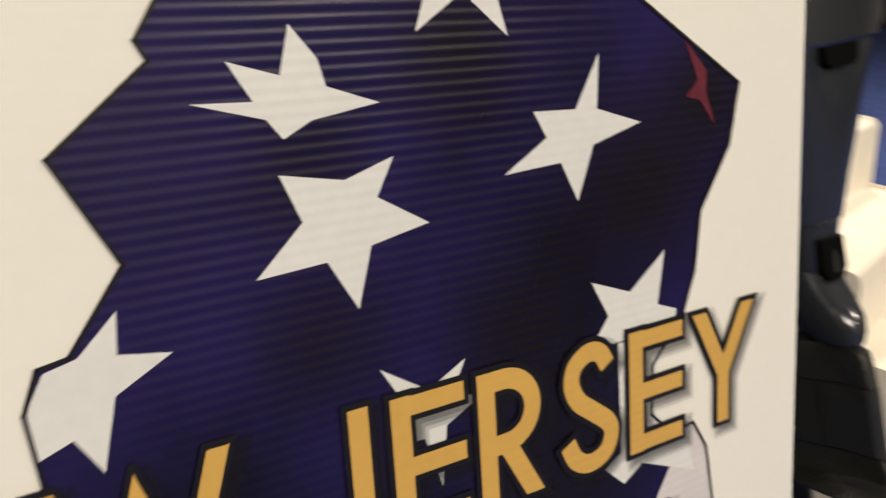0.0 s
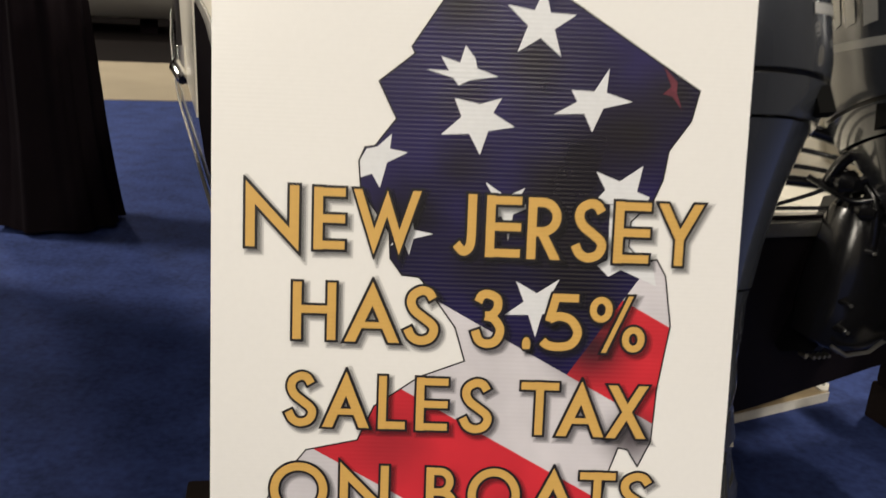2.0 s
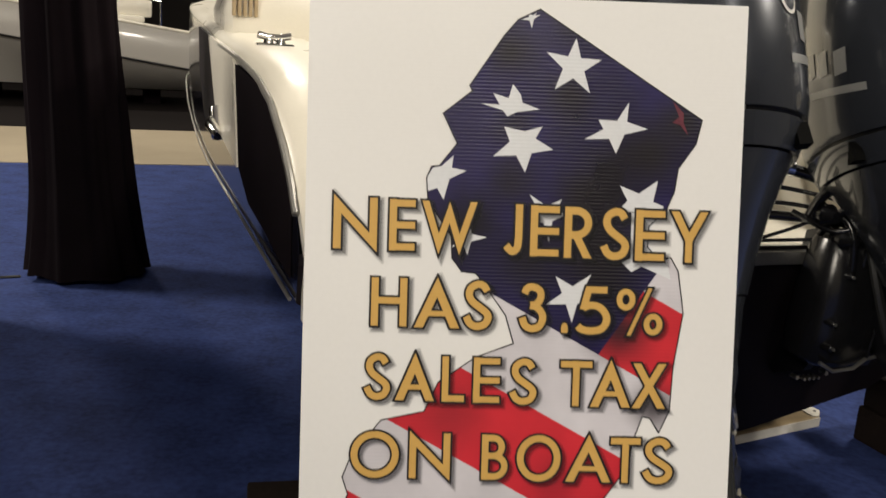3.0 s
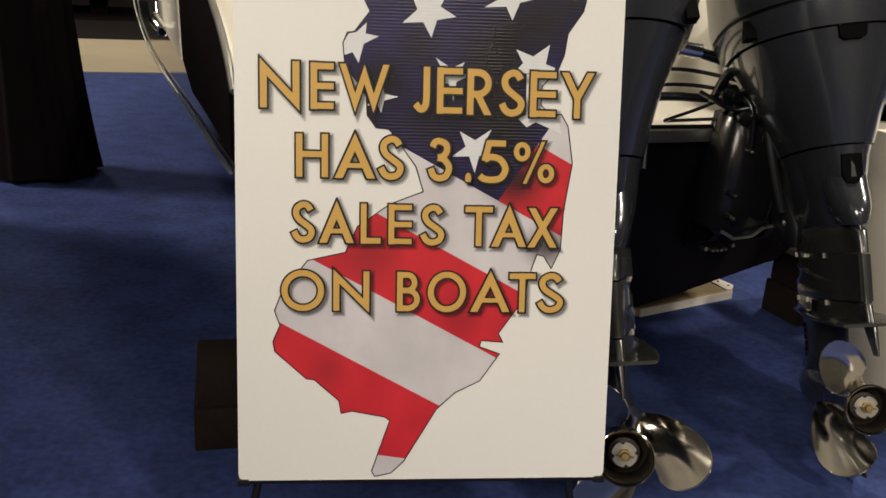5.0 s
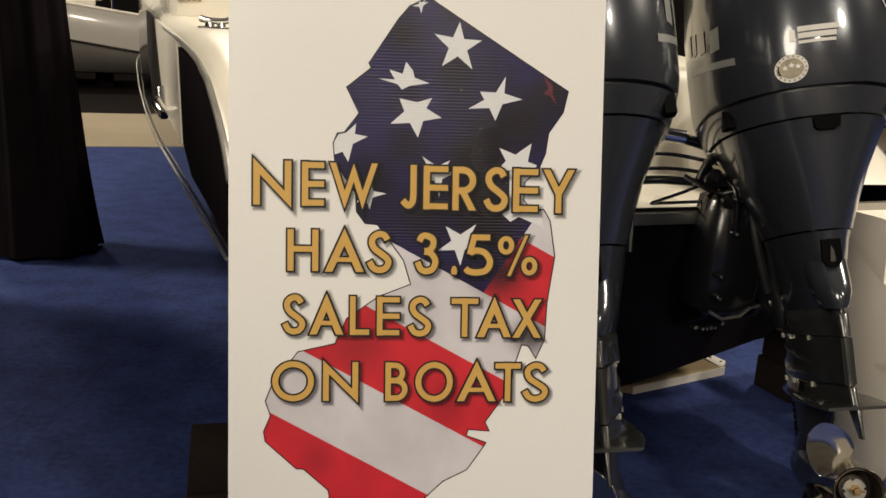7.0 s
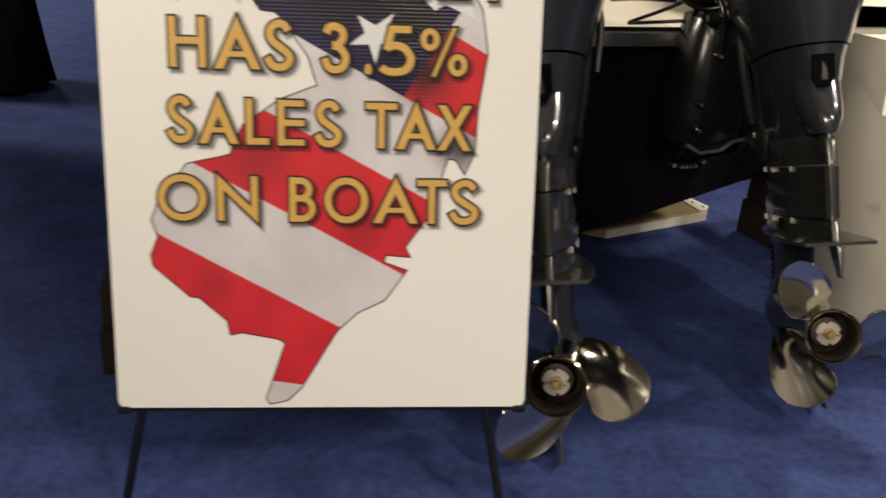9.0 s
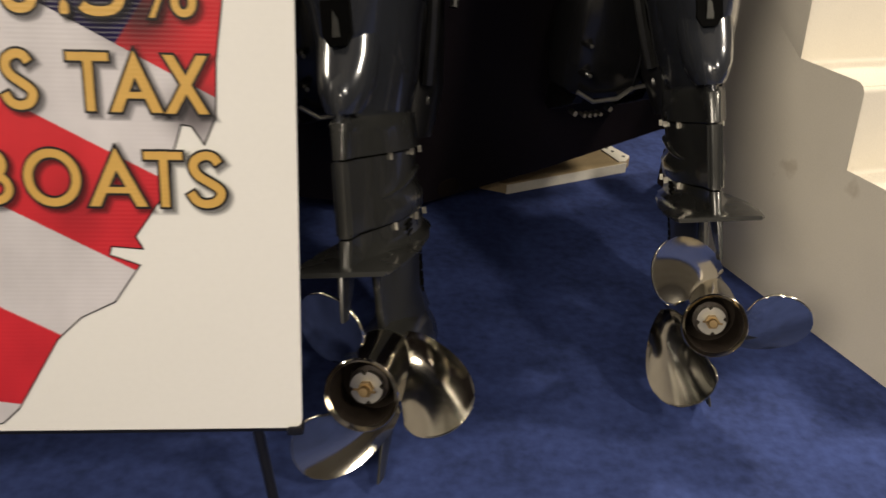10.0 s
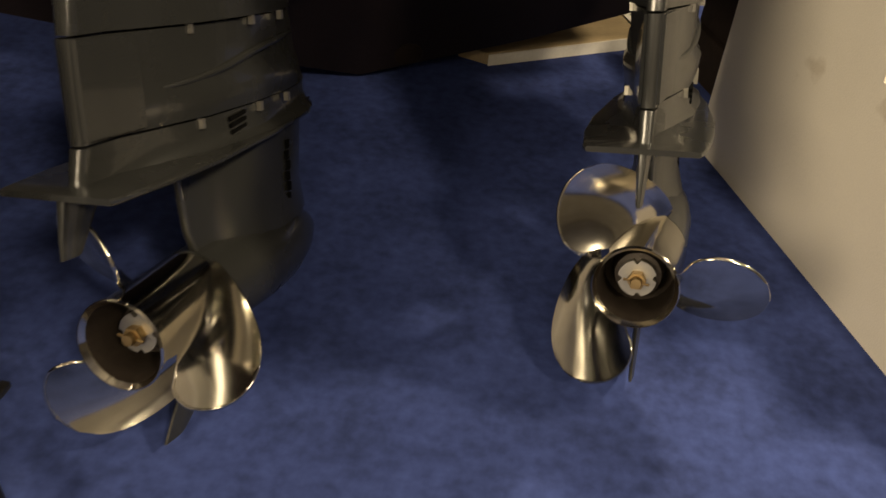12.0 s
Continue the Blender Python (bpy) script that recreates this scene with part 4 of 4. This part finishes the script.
def on_cowl(u, x, side=0):
    """Point of the cowl's skin at height u: rear face at x, or on a side at y = x."""
    y0, w, p, rear = float(np.interp(u, [0.916, 0.95, 1.05, 1.18, 1.30], [-0.084, -0.094, -0.098, -0.088, -0.066])), 0.234, 2.9, 0.26
    y1 = 0.572
    lo, hi = -math.pi / 2, 0.0
    for _ in range(40):
        a = (lo + hi) / 2
        c, s = abs(math.cos(a)), math.sin(a)
        if side == 0:
            v = w * c ** (2 / p) * (1 - rear * s * s)
            lo, hi = (a, hi) if v < abs(x) else (lo, a)
        else:
            v = (y0 + y1) / 2 - (y1 - y0) / 2 * (-s) ** (2 / p)
            lo, hi = (a, hi) if v < x else (lo, a)
    c, s = math.cos(a), math.sin(a)
    px = w * c ** (2 / p) * (1 - rear * s * s)
    py = (y0 + y1) / 2 - (y1 - y0) / 2 * (-s) ** (2 / p)
    return (math.copysign(px, x) if side == 0 else side * px, py, u)


def skin_patch(bm, pts, side, lift=0.0016):
    """A flat decal outline wrapped on the cowl."""
    c = Vector((0, 0.24, 0))
    vs = []
    for x, u in pts:
        p = Vector(on_cowl(u, x, side))
        n = Vector((p.x, (p.y - 0.24) * 0.7, 0)).normalized()
        vs.append(bm.verts.new(p + n * lift))
    bm.faces.new(vs)


def dress(cowl):
    for s in (-1, 1):
        # brand word as plain bars
        for i in range(6):
            b = bmesh.new()
            y = 0.375 - 0.062 * i
            z = 1.118 - 0.0135 * i
            for k in range(4):
                ya, yb = y - 0.009 * k, y - 0.009 * (k + 1)
                skin_patch(b, [(ya, z), (yb, z), (yb, z + 0.055), (ya, z + 0.055)], s)
            part("brand_bar", b, M_DECALG, cowl, "pale grey decal bar", 0)
        b = bmesh.new()
        for i in range(8):
            y0, y1 = 0.43 - 0.055 * i, 0.43 - 0.055 * (i + 1)
            z0, z1 = 1.070 - 0.009 * i, 1.070 - 0.009 * (i + 1)
            for k in range(4):
                ya, yb = y0 + (y1 - y0) * k / 4, y0 + (y1 - y0) * (k + 1) / 4
                za, zb = z0 + (z1 - z0) * k / 4, z0 + (z1 - z0) * (k + 1) / 4
                skin_patch(b, [(ya, za), (yb, zb), (yb, zb + 0.017), (ya, za + 0.017)], s)
        part("side_stripe", b, M_DECALG, cowl, "grey stripe decal", 0)
        if s < 0:
            continue
        b = bmesh.new()
        skin_patch(b, [(0.00 + 0.024 * math.cos(a / 12 * math.pi), 1.12 + 0.03 * math.sin(a / 12 * math.pi)) for a in range(24)], s)
        part("emblem", b, M_DECAL, cowl, "round pale emblem", 0)
        b = bmesh.new()
        skin_patch(b, [(0.00 + 0.018 * math.cos(a / 12 * math.pi), 1.12 + 0.023 * math.sin(a / 12 * math.pi)) for a in range(24)], s, 0.0024)
        part("emblem", b, M_PAINT, cowl, "", 0)
    b = bmesh.new()
    x = 0.0
    for ch in "150":
        verts, faces = glyph(ch, 0.03)
        vs = [b.verts.new(Vector(on_cowl(1.138 + v.y * 0.085, -0.118 + x + (v.x + 0.25 * v.y) * 0.075)) + Vector((0, -0.003, 0))) for v in verts]
        for f in faces:
            b.faces.new([vs[i] for i in f])
        x += 0.050
    part("power_number", b, M_DECAL, cowl, "pale number decal", 0)


LABEL = "dark grey outboard motor with polished three-blade propeller, "
left, left_cowl = outboard(motor_pose(0.408, 0.136, 0.186), 1, 2, LABEL + "behind the poster board")
right, right_cowl = outboard(motor_pose(1.016, 0.327, 0.202), -1, -8, LABEL + "beside white boarding steps")
dress(left_cowl)
dress(right_cowl)
# dealer stickers on one cowl
b = bmesh.new()
skin_patch(b, [(-0.068 + 0.034 * math.cos(a / 16 * math.pi), 0.957 + 0.031 * math.sin(a / 16 * math.pi)) for a in range(32)], 0)
seal = part("sticker", b, M_DECAL, right_cowl, "round white seal sticker", 0)
b = bmesh.new()
skin_patch(b, [(-0.068 + 0.025 * math.cos(a / 16 * math.pi), 0.957 + 0.022 * math.sin(a / 16 * math.pi)) for a in range(32)], 0, 0.0024)
part("sticker_ring", b, M_SEAL, seal, "brown patterned middle", 0)
for dx, dz in ((-0.013, 0.002), (0.0, 0.006), (0.013, 0.002)):
    b = bmesh.new()
    skin_patch(b, [(-0.068 + dx + (0.0075 if k % 2 == 0 else 0.0032) * math.sin(k * math.pi / 5), 0.957 + dz + (0.0075 if k % 2 == 0 else 0.0032) * math.cos(k * math.pi / 5)) for k in range(10)], 0, 0.0030)
    part("sticker_star", b, M_DECAL, seal, "", 0)
for k in range(18):
    b = bmesh.new()
    c_, s_ = math.cos(k * math.pi / 9), math.sin(k * math.pi / 9)
    skin_patch(b, [(-0.068 + r0 * c_ + q * 0.002 * -s_, 0.957 + (r0 - 0.0025) * s_ + q * 0.002 * c_) for r0, q in ((0.0275, -1), (0.0315, -1), (0.0315, 1), (0.0275, 1))], 0, 0.0024)
    part("sticker_mark", b, M_SEAL, seal, "", 0)
for z, x0, x1, h in ((1.036, -0.050, 0.040, 0.012), (1.021, -0.050, 0.032, 0.012), (1.009, -0.050, 0.030, 0.007), (1.016, -0.068, -0.056, 0.026)):
    b = bmesh.new()
    for k in range(6):
        xa, xb = x0 + (x1 - x0) * k / 6, x0 + (x1 - x0) * (k + 1) / 6
        skin_patch(b, [(xa, z), (xb, z), (xb, z + h), (xa, z + h)], 0)
    part("sticker_bar", b, M_DECAL, right_cowl, "white dealer sticker line", 0)

# clamp brackets on the stern, one for each motor
for lat in (0.645, 1.270):
    br = thing("clamp_bracket", HULL @ pose(lat, 0.74, 0), "black cast clamp bracket bolted to the dark stern", "bracket", group="clamp brackets")
    for s in (-1, 1):
        bm = bmesh.new()
        prism_yz(bm, [(-0.03, 0.76), (0.05, 0.73), (0.13, 0.33), (0.09, 0.31), (-0.02, 0.36), (-0.10, 0.50), (-0.13, 0.66)], s * 0.085, s * 0.110)
        part("side_plate", bm, M_BLACK, br, "", 20)
    bm = bmesh.new()
    tube(bm, [(-0.084, -0.06, 0.72), (0.084, -0.06, 0.72)], 0.022, 12)
    part("tilt_tube", bm, M_BLACK, br)
    part("cross_rod", tube(bmesh.new(), [(-0.084, -0.03, 0.42), (0.084, -0.03, 0.42)], 0.014, 10), M_BLACK, br)
    bm = tube(bmesh.new(), [(0, 0.06, 0.40), (0, -0.06, 0.60)], [0.022, 0.014], 12)
    part("tilt_ram", bm, M_ALU, br, "metal tilt ram")
    bm = bmesh.new()
    loft(bm, [oval(0.405, -0.085, 0.05, 0.085, 3.2, 0.15, 24), oval(0.425, -0.100, 0.06, 0.112, 3.2, 0.15, 24), oval(0.50, -0.115, 0.06, 0.122, 3.2, 0.15, 24), oval(0.60, -0.118, 0.05, 0.118, 3.2, 0.15, 24), oval(0.70, -0.105, 0.04, 0.100, 3.0, 0.15, 24), oval(0.735, -0.085, 0.03, 0.085, 3.0, 0.15, 24)])
    casting = part("casting", bm, M_GLOSSBLACK, br, "rounded glossy black pump casting")
    casting.matrix_basis = pose(-0.075, -0.035, 0)
    part("seam", tube(bmesh.new(), spline([(0.035, -0.116, 0.44), (0.038, -0.124, 0.52), (0.032, -0.125, 0.62), (0.015, -0.110, 0.71)], 5), 0.0035, 8), M_GLOSSBLACK, casting)
    for x, z, r_ in ((-0.085, 0.470, 0.010), (-0.092, 0.535, 0.008), (0.082, 0.520, 0.008), (0.060, 0.575, 0.007), (0.095, 0.600, 0.009), (-0.060, 0.655, 0.008)):
        part("boss", tube(bmesh.new(), [(x, -0.085, z), (x, -0.118, z), (x, -0.122, z)], [r_, r_, r_ * 0.6], 10), M_GLOSSBLACK, casting)
        part("bolt_head", tube(bmesh.new(), [(x, -0.120, z), (x, -0.126, z)], 0.0042, 6), M_ALU, casting)
    part("hose", tube(bmesh.new(), spline([(0.07, -0.06, 0.76), (0.115, -0.10, 0.70), (0.10, -0.125, 0.60), (0.075, -0.115, 0.50)], 5), 0.009, 8), M_GLOSSBLACK, casting)
    bm = bmesh.new()
    tube(bm, [(-0.092, -0.092, 0.425), (-0.055, -0.104, 0.404), (0.004, -0.108, 0.410), (0.042, -0.106, 0.432), (0.082, -0.100, 0.434)], 0.0050, 8)
    part("anode", bm, M_ALU, casting, "pale metal anode bar")
    for x, z, r_ in ((-0.04, 0.298, 0.007), (-0.012, 0.291, 0.005), (0.004, 0.291, 0.005), (0.020, 0.291, 0.005), (0.036, 0.292, 0.005), (0.062, 0.304, 0.007)):
        bm = bmesh.new()
        tube(bm, [(x, 0.095, z), (x, 0.07, z)], r_, 8)
        part("bolt_head", bm, M_ALU, br)

    part("cable", tube(bmesh.new(), spline([(-0.13, -0.09, 0.72), (-0.105, -0.10, 0.64), (-0.11, -0.09, 0.52)], 5), 0.008, 8), M_RUBBER, br)

# hoses and cables from the well to the motors
hoses = thing("rigging_hoses", HULL, "black rubber hoses and cables across the white motor well", "hoses")
RIGGING = (
    ([(0.62, 0.72, 0.86), (0.85, 0.78, 0.90), (1.02, 0.76, 0.90), (1.16, 0.66, 0.86)], 0.015),
    ([(0.68, 0.70, 0.83), (0.90, 0.80, 0.838), (1.06, 0.80, 0.842), (1.20, 0.66, 0.82)], 0.006),
    ([(0.70, 0.70, 0.80), (0.92, 0.82, 0.795), (1.08, 0.80, 0.800), (1.20, 0.66, 0.79)], 0.006),
    ([(0.96, 0.84, 0.760), (1.05, 0.80, 0.768), (1.20, 0.68, 0.77)], 0.013),
    ([(1.16, 0.70, 0.80), (1.08, 0.74, 0.75), (1.02, 0.78, 0.715), (1.00, 0.80, 0.70), (1.03, 0.80, 0.70), (1.14, 0.72, 0.72)], 0.005),
    ([(1.09, 0.72, 0.77), (1.08, 0.66, 0.85), (1.12, 0.60, 0.895), (1.18, 0.58, 0.86), (1.19, 0.60, 0.74), (1.17, 0.62, 0.60)], 0.014),
    ([(1.12, 0.70, 0.74), (1.11, 0.63, 0.81), (1.15, 0.57, 0.84), (1.20, 0.56, 0.78), (1.21, 0.60, 0.66)], 0.009),
    ([(1.06, 0.74, 0.79), (1.10, 0.64, 0.76), (1.16, 0.60, 0.79), (1.20, 0.62, 0.84)], 0.007),
    ([(1.10, 0.70, 0.82), (1.13, 0.62, 0.78), (1.14, 0.60, 0.70), (1.16, 0.62, 0.58)], 0.010),
)
for pts, r_ in RIGGING:
    part("hose", tube(bmesh.new(), spline(pts, 6), r_, 10), M_GLOSSBLACK, hoses)
for x, y, z, r_ in ((1.10, 0.660, 0.795, 0.030), (1.135, 0.625, 0.740, 0.026), (1.15, 0.600, 0.845, 0.024)):
    bm = bmesh.new()
    tube(bm, [(x, y + 0.04, z), (x, y + 0.025, z), (x, y + 0.018, z), (x, y, z), (x, y - 0.008, z), (x, y - 0.03, z)], [r_ * 0.7, r_, r_ * 0.85, r_, r_ * 0.8, r_ * 0.5], 12)
    part("hose_boot", bm, M_GLOSSBLACK, hoses, "ribbed black rubber boot")
bm = bmesh.new()
tube(bm, [(0.99, 0.775, 0.905), (1.05, 0.75, 0.898)], 0.021, 12)
part("hose_fitting", bm, M_CHROME, hoses, "metal hose fitting")

# ---- boarding steps ----
steps = thing("boarding_steps", HULL, "white moulded boarding steps standing beside the stern", "steps")
RISE, RUN, X0, X1 = 0.1755, 0.203, 1.513, 2.30
TAPER, DRAFT = 0.016, 0.018
noses = [0.447 - RUN * k for k in range(4)]      # d of each nosing, highest first
back = 0.635


corner = [(back - 0.036, 0.0), (back, 4 * RISE)]
for k, nd in enumerate(noses):
    z1, z0 = (4 - k) * RISE, (3 - k) * RISE
    corner += [(nd, z1), (nd - DRAFT, z0)]


def fillet(pts, r_, n=4):
    """A closed outline with its corners rounded."""
    out = []
    for i, p in enumerate(pts):
        p, a, c = Vector(p), Vector(pts[i - 1]), Vector(pts[(i + 1) % len(pts)])
        u, v = (a - p).normalized(), (c - p).normalized()
        rr = 0.001 if p.y < 0.01 else r_
        for k in range(n + 1):
            t = k / n
            out.append(p + u * rr * (1 - t) ** 2 + v * rr * t ** 2)
    return out


def shrink(pts, by):
    out = []
    for i, p in enumerate(pts):
        d = (pts[(i + 1) % len(pts)] - pts[i - 1]).normalized()
        out.append(p + Vector((d.y, -d.x)) * by)
    return out


prof = fillet(corner, 0.010)
bm = bmesh.new()
rings = []
for s, edge in ((1, X0), (-1, X1)):
    group = []
    for inset, by in ((0.0, 0.016), (0.004, 0.007), (0.016, 0.0)):
        q = shrink(prof, by)
        group.append([(edge + s * (inset + TAPER * max(0.0, p.y)), p.x, max(p.y, 0.0)) for p in q])
    rings += group if s > 0 else group[::-1]
loft(bm, rings, caps=False)
for row in (rings[0], rings[-1]):
    vs = [bm.verts.new(p) for p in row]
    for tri in geometry.tessellate_polygon([[Vector((p[1], p[2], 0)) for p in row]]):
        bm.faces.new([vs[i] for i in tri])
bmesh.ops.remove_doubles(bm, verts=bm.verts, dist=0.0002)
part("moulding", bm, M_STEP, steps, "off-white textured fibreglass moulding", 35)
for k, nd in enumerate(noses):
    z1 = (4 - k) * RISE
    far = (back if k == 0 else noses[k - 1] - DRAFT) - 0.012
    bm = box(bmesh.new(), X0 + TAPER * z1 + 0.022, X1 - TAPER * z1 - 0.022, nd + 0.014, far, z1 - 0.004, z1 + 0.0016)
    part("tread", bm, M_TREAD, steps, "rough off-white non-slip tread", 20)

# ---- things on the floor ----
plank = thing("plank", HULL @ pose(1.40, 1.08, 0.0), "bare plywood wedge with white painted edge under the hull", "plank")
bm = bmesh.new()
out = [(-0.300, -0.028), (-0.240, -0.078), (0.195, -0.008), (0.236, 0.030), (0.214, 0.190), (0.165, 0.195)]
loft(bm, [[(x, y, z) for x, y in out] for z in (0.0, 0.030)])
bmesh.ops.bevel(bm, geom=bm.edges[:], offset=0.002, segments=1, affect="EDGES")
part("board", bm, M_PLY, plank, "worn plywood", 20)
bm = bmesh.new()
loft(bm, [[(x, y - dy, z) for x, y, z in ((-0.240, -0.080, 0.001), (0.197, -0.010, 0.001), (0.197, -0.010, 0.031), (-0.240, -0.080, 0.028))] for dy in (0.0, 0.004)])
part("edge", bm, M_WPAINT, plank, "white painted edge", 20)
bm = loft(bmesh.new(), [[(x, y, z) for x, y in ((0.176, -0.002), (0.197, -0.006), (0.2345, 0.031), (0.2125, 0.186), (0.172, 0.190), (0.176, 0.06))] for z in (0.0305, 0.034)])
part("end_cap", bm, M_WPAINT, plank, "white painted end", 20)
for x, y in ((0.200, 0.075), (0.196, 0.105), (0.212, 0.030)):
    part("screw", tube(bmesh.new(), [(x, y, 0.033), (x, y, 0.036)], 0.005, 8), M_BLACK, plank)

blk = thing("support_block", HULL @ pose(-0.07, 0.60, 0.0, 0, 0, -8), "dark brown timber support blocks under the port stern", "support block")
for x0, x1, y0, y1, z0, z1 in ((-0.255, 0.20, -0.085, 0.085, 0.0, 0.105), (-0.248, 0.19, -0.08, 0.08, 0.106, 0.205)):
    bm = bmesh.new()
    box(bm, x0, x1, y0, y1, z0, z1, 0.008)
    part("timber", bm, M_BLOCK, blk)
blk = thing("support_block", HULL @ pose(1.86, 0.885, 0.0), "dark brown timber support blocks behind the white boarding steps", "support block")
for x0, x1, y0, y1, z0, z1 in ((-0.215, 0.22, -0.085, 0.085, 0.0, 0.115), (-0.205, 0.21, -0.08, 0.08, 0.116, 0.225)):
    bm = bmesh.new()
    box(bm, x0, x1, y0, y1, z0, z1, 0.008)
    part("timber", bm, M_BLOCK, blk)

# black drape
bm = bmesh.new()
rings = []
n = 120
for i, z in enumerate(np.linspace(0.012, 2.5, 26)):
    t = z / 2.5
    r_ = 0.180 + 0.045 * max(0.0, 1 - z / 0.5) ** 1.6 + 0.03 * max(0.0, 1 - z / 1.3)
    ring = []
    for k in range(n):
        a = 2 * math.pi * k / n
        f = 0.016 * math.sin(9 * a + 0.6 * math.sin(z * 3)) + 0.006 * math.sin(19 * a + 1.3) + 0.01 * noise.noise((math.cos(a) * 2, math.sin(a) * 2, z * 1.4))
        zz = z + (0.02 * noise.noise((math.cos(a) * 3, math.sin(a) * 3, 7.0)) + 0.012 if i == 0 else 0)
        ring.append(((r_ + f * (0.6 + 0.6 * (1 - t))) * math.cos(a) * 1.02 - 0.05 * min(1.0, z / 1.2), (r_ + f) * math.sin(a) * 0.9, max(zz, 0.003)))
    rings.append(ring)
bm.free()
drape = thing("drape", HULL @ pose(-0.715, 3.22, 0), "black floor-length gathered cloth drape hanging on blue carpet", "drape")
for k0, k1 in ((0, 60), (60, 120)):
    b = loft(bmesh.new(), [[ring[k % n] for k in range(k0, k1 + 1)] for ring in rings], closed=False, caps=False)
    part("cloth_panel", b, M_CLOTH, drape)
bm = tube(bmesh.new(), spline([(-3.2, 2.55, 0.006), (-2.6, 2.66, 0.006), (-2.2, 2.62, 0.006), (-1.92, 2.72, 0.006)], 8), 0.006, 8)
tagged(link("cable", bm, M_RUBBER), "thin black cable lying on blue carpet", "cable")

# ---- far boat ----
far = thing("far_boat", HULL @ pose(-1.2, 11.6, 0), "pale grey boat hull across the aisle on a dark cradle", "boat")
rings = []
for x in (-3.2, -2.0, -1.0, 0.0, 0.6, 1.1, 1.47):
    w = float(np.interp(x, [-3.2, 0, 1.47], [1.1, 1.1, 1.02]))
    zb = float(np.interp(x, [-3.2, 1.47], [0.26, 0.24]))
    zt = 1.115 - 0.12 * (x - 1.0)
    zm = 0.62 - 0.14 * (x - 0.95)
    rings.append([(x, 1.1 - w, zt), (x, 1.1 - w - 0.02, zt - 0.03), (x, 1.1 - w * 0.98, zm + 0.02), (x, 1.1 - w * 0.93, zm - 0.03), (x, 1.1 - w * 0.55, zb + 0.02), (x, 1.1, zb - 0.04), (x, 1.1 + w * 0.55, zb + 0.02), (x, 1.1 + w, zt)])
part("hull", loft(bmesh.new(), rings, caps=True), M_GREYHULL, far, "pale grey gelcoat hull")
bm = tube(bmesh.new(), [(r_[2][0], r_[2][1] - 0.012, r_[2][2]) for r_ in rings], 0.014, 8)
part("rub_strip", bm, M_BLACK, far, "dark strip")
bm = tube(bmesh.new(), [(r_[0][0], r_[0][1] - 0.012, r_[0][2]) for r_ in rings], 0.022, 8)
part("gunwale", bm, M_CREAM, far, "white gunwale")
for x in (-2.4, -1.2, 0.0, 1.0):
    part("cradle_beam", box(bmesh.new(), x - 0.12, x + 0.12, 1.1, 1.9, 0.0, 0.22, 0.01), M_CLOTH, far, "dark cradle beam")
bm = bmesh.new()
box(bm, -2.6, 0.9, 0.4, 1.8, 1.15, 1.24, 0.03)
box(bm, -1.2, 0.2, 0.6, 1.6, 1.2, 1.7, 0.08)
part("deck", bm, M_CREAM, far, "white deck")
rail = []
for x in (-2.9, -2.1, -1.3, -0.5, 0.3, 1.1):
    zt = 1.115 - 0.12 * (x - 1.0)
    rail.append((x, 0.06, zt + 0.34))
    part("stanchion", tube(bmesh.new(), [(x, 0.08, zt - 0.02), (x, 0.06, zt + 0.34)], 0.013, 8), M_CHROME, far, "chrome rail post")
part("rail", tube(bmesh.new(), spline(rail, 4), 0.014, 8), M_CHROME, far, "chrome hand rail")
for x in (-2.2, -0.9, 0.45):
    part("seat", box(bmesh.new(), x, x + 0.55, 0.5, 1.05, 1.22, 1.46, 0.05), M_CREAM, far, "pale padded seat")
    part("backrest", box(bmesh.new(), x, x + 0.12, 0.5, 1.05, 1.45, 1.72, 0.04), M_BLACK, far, "dark seat back")
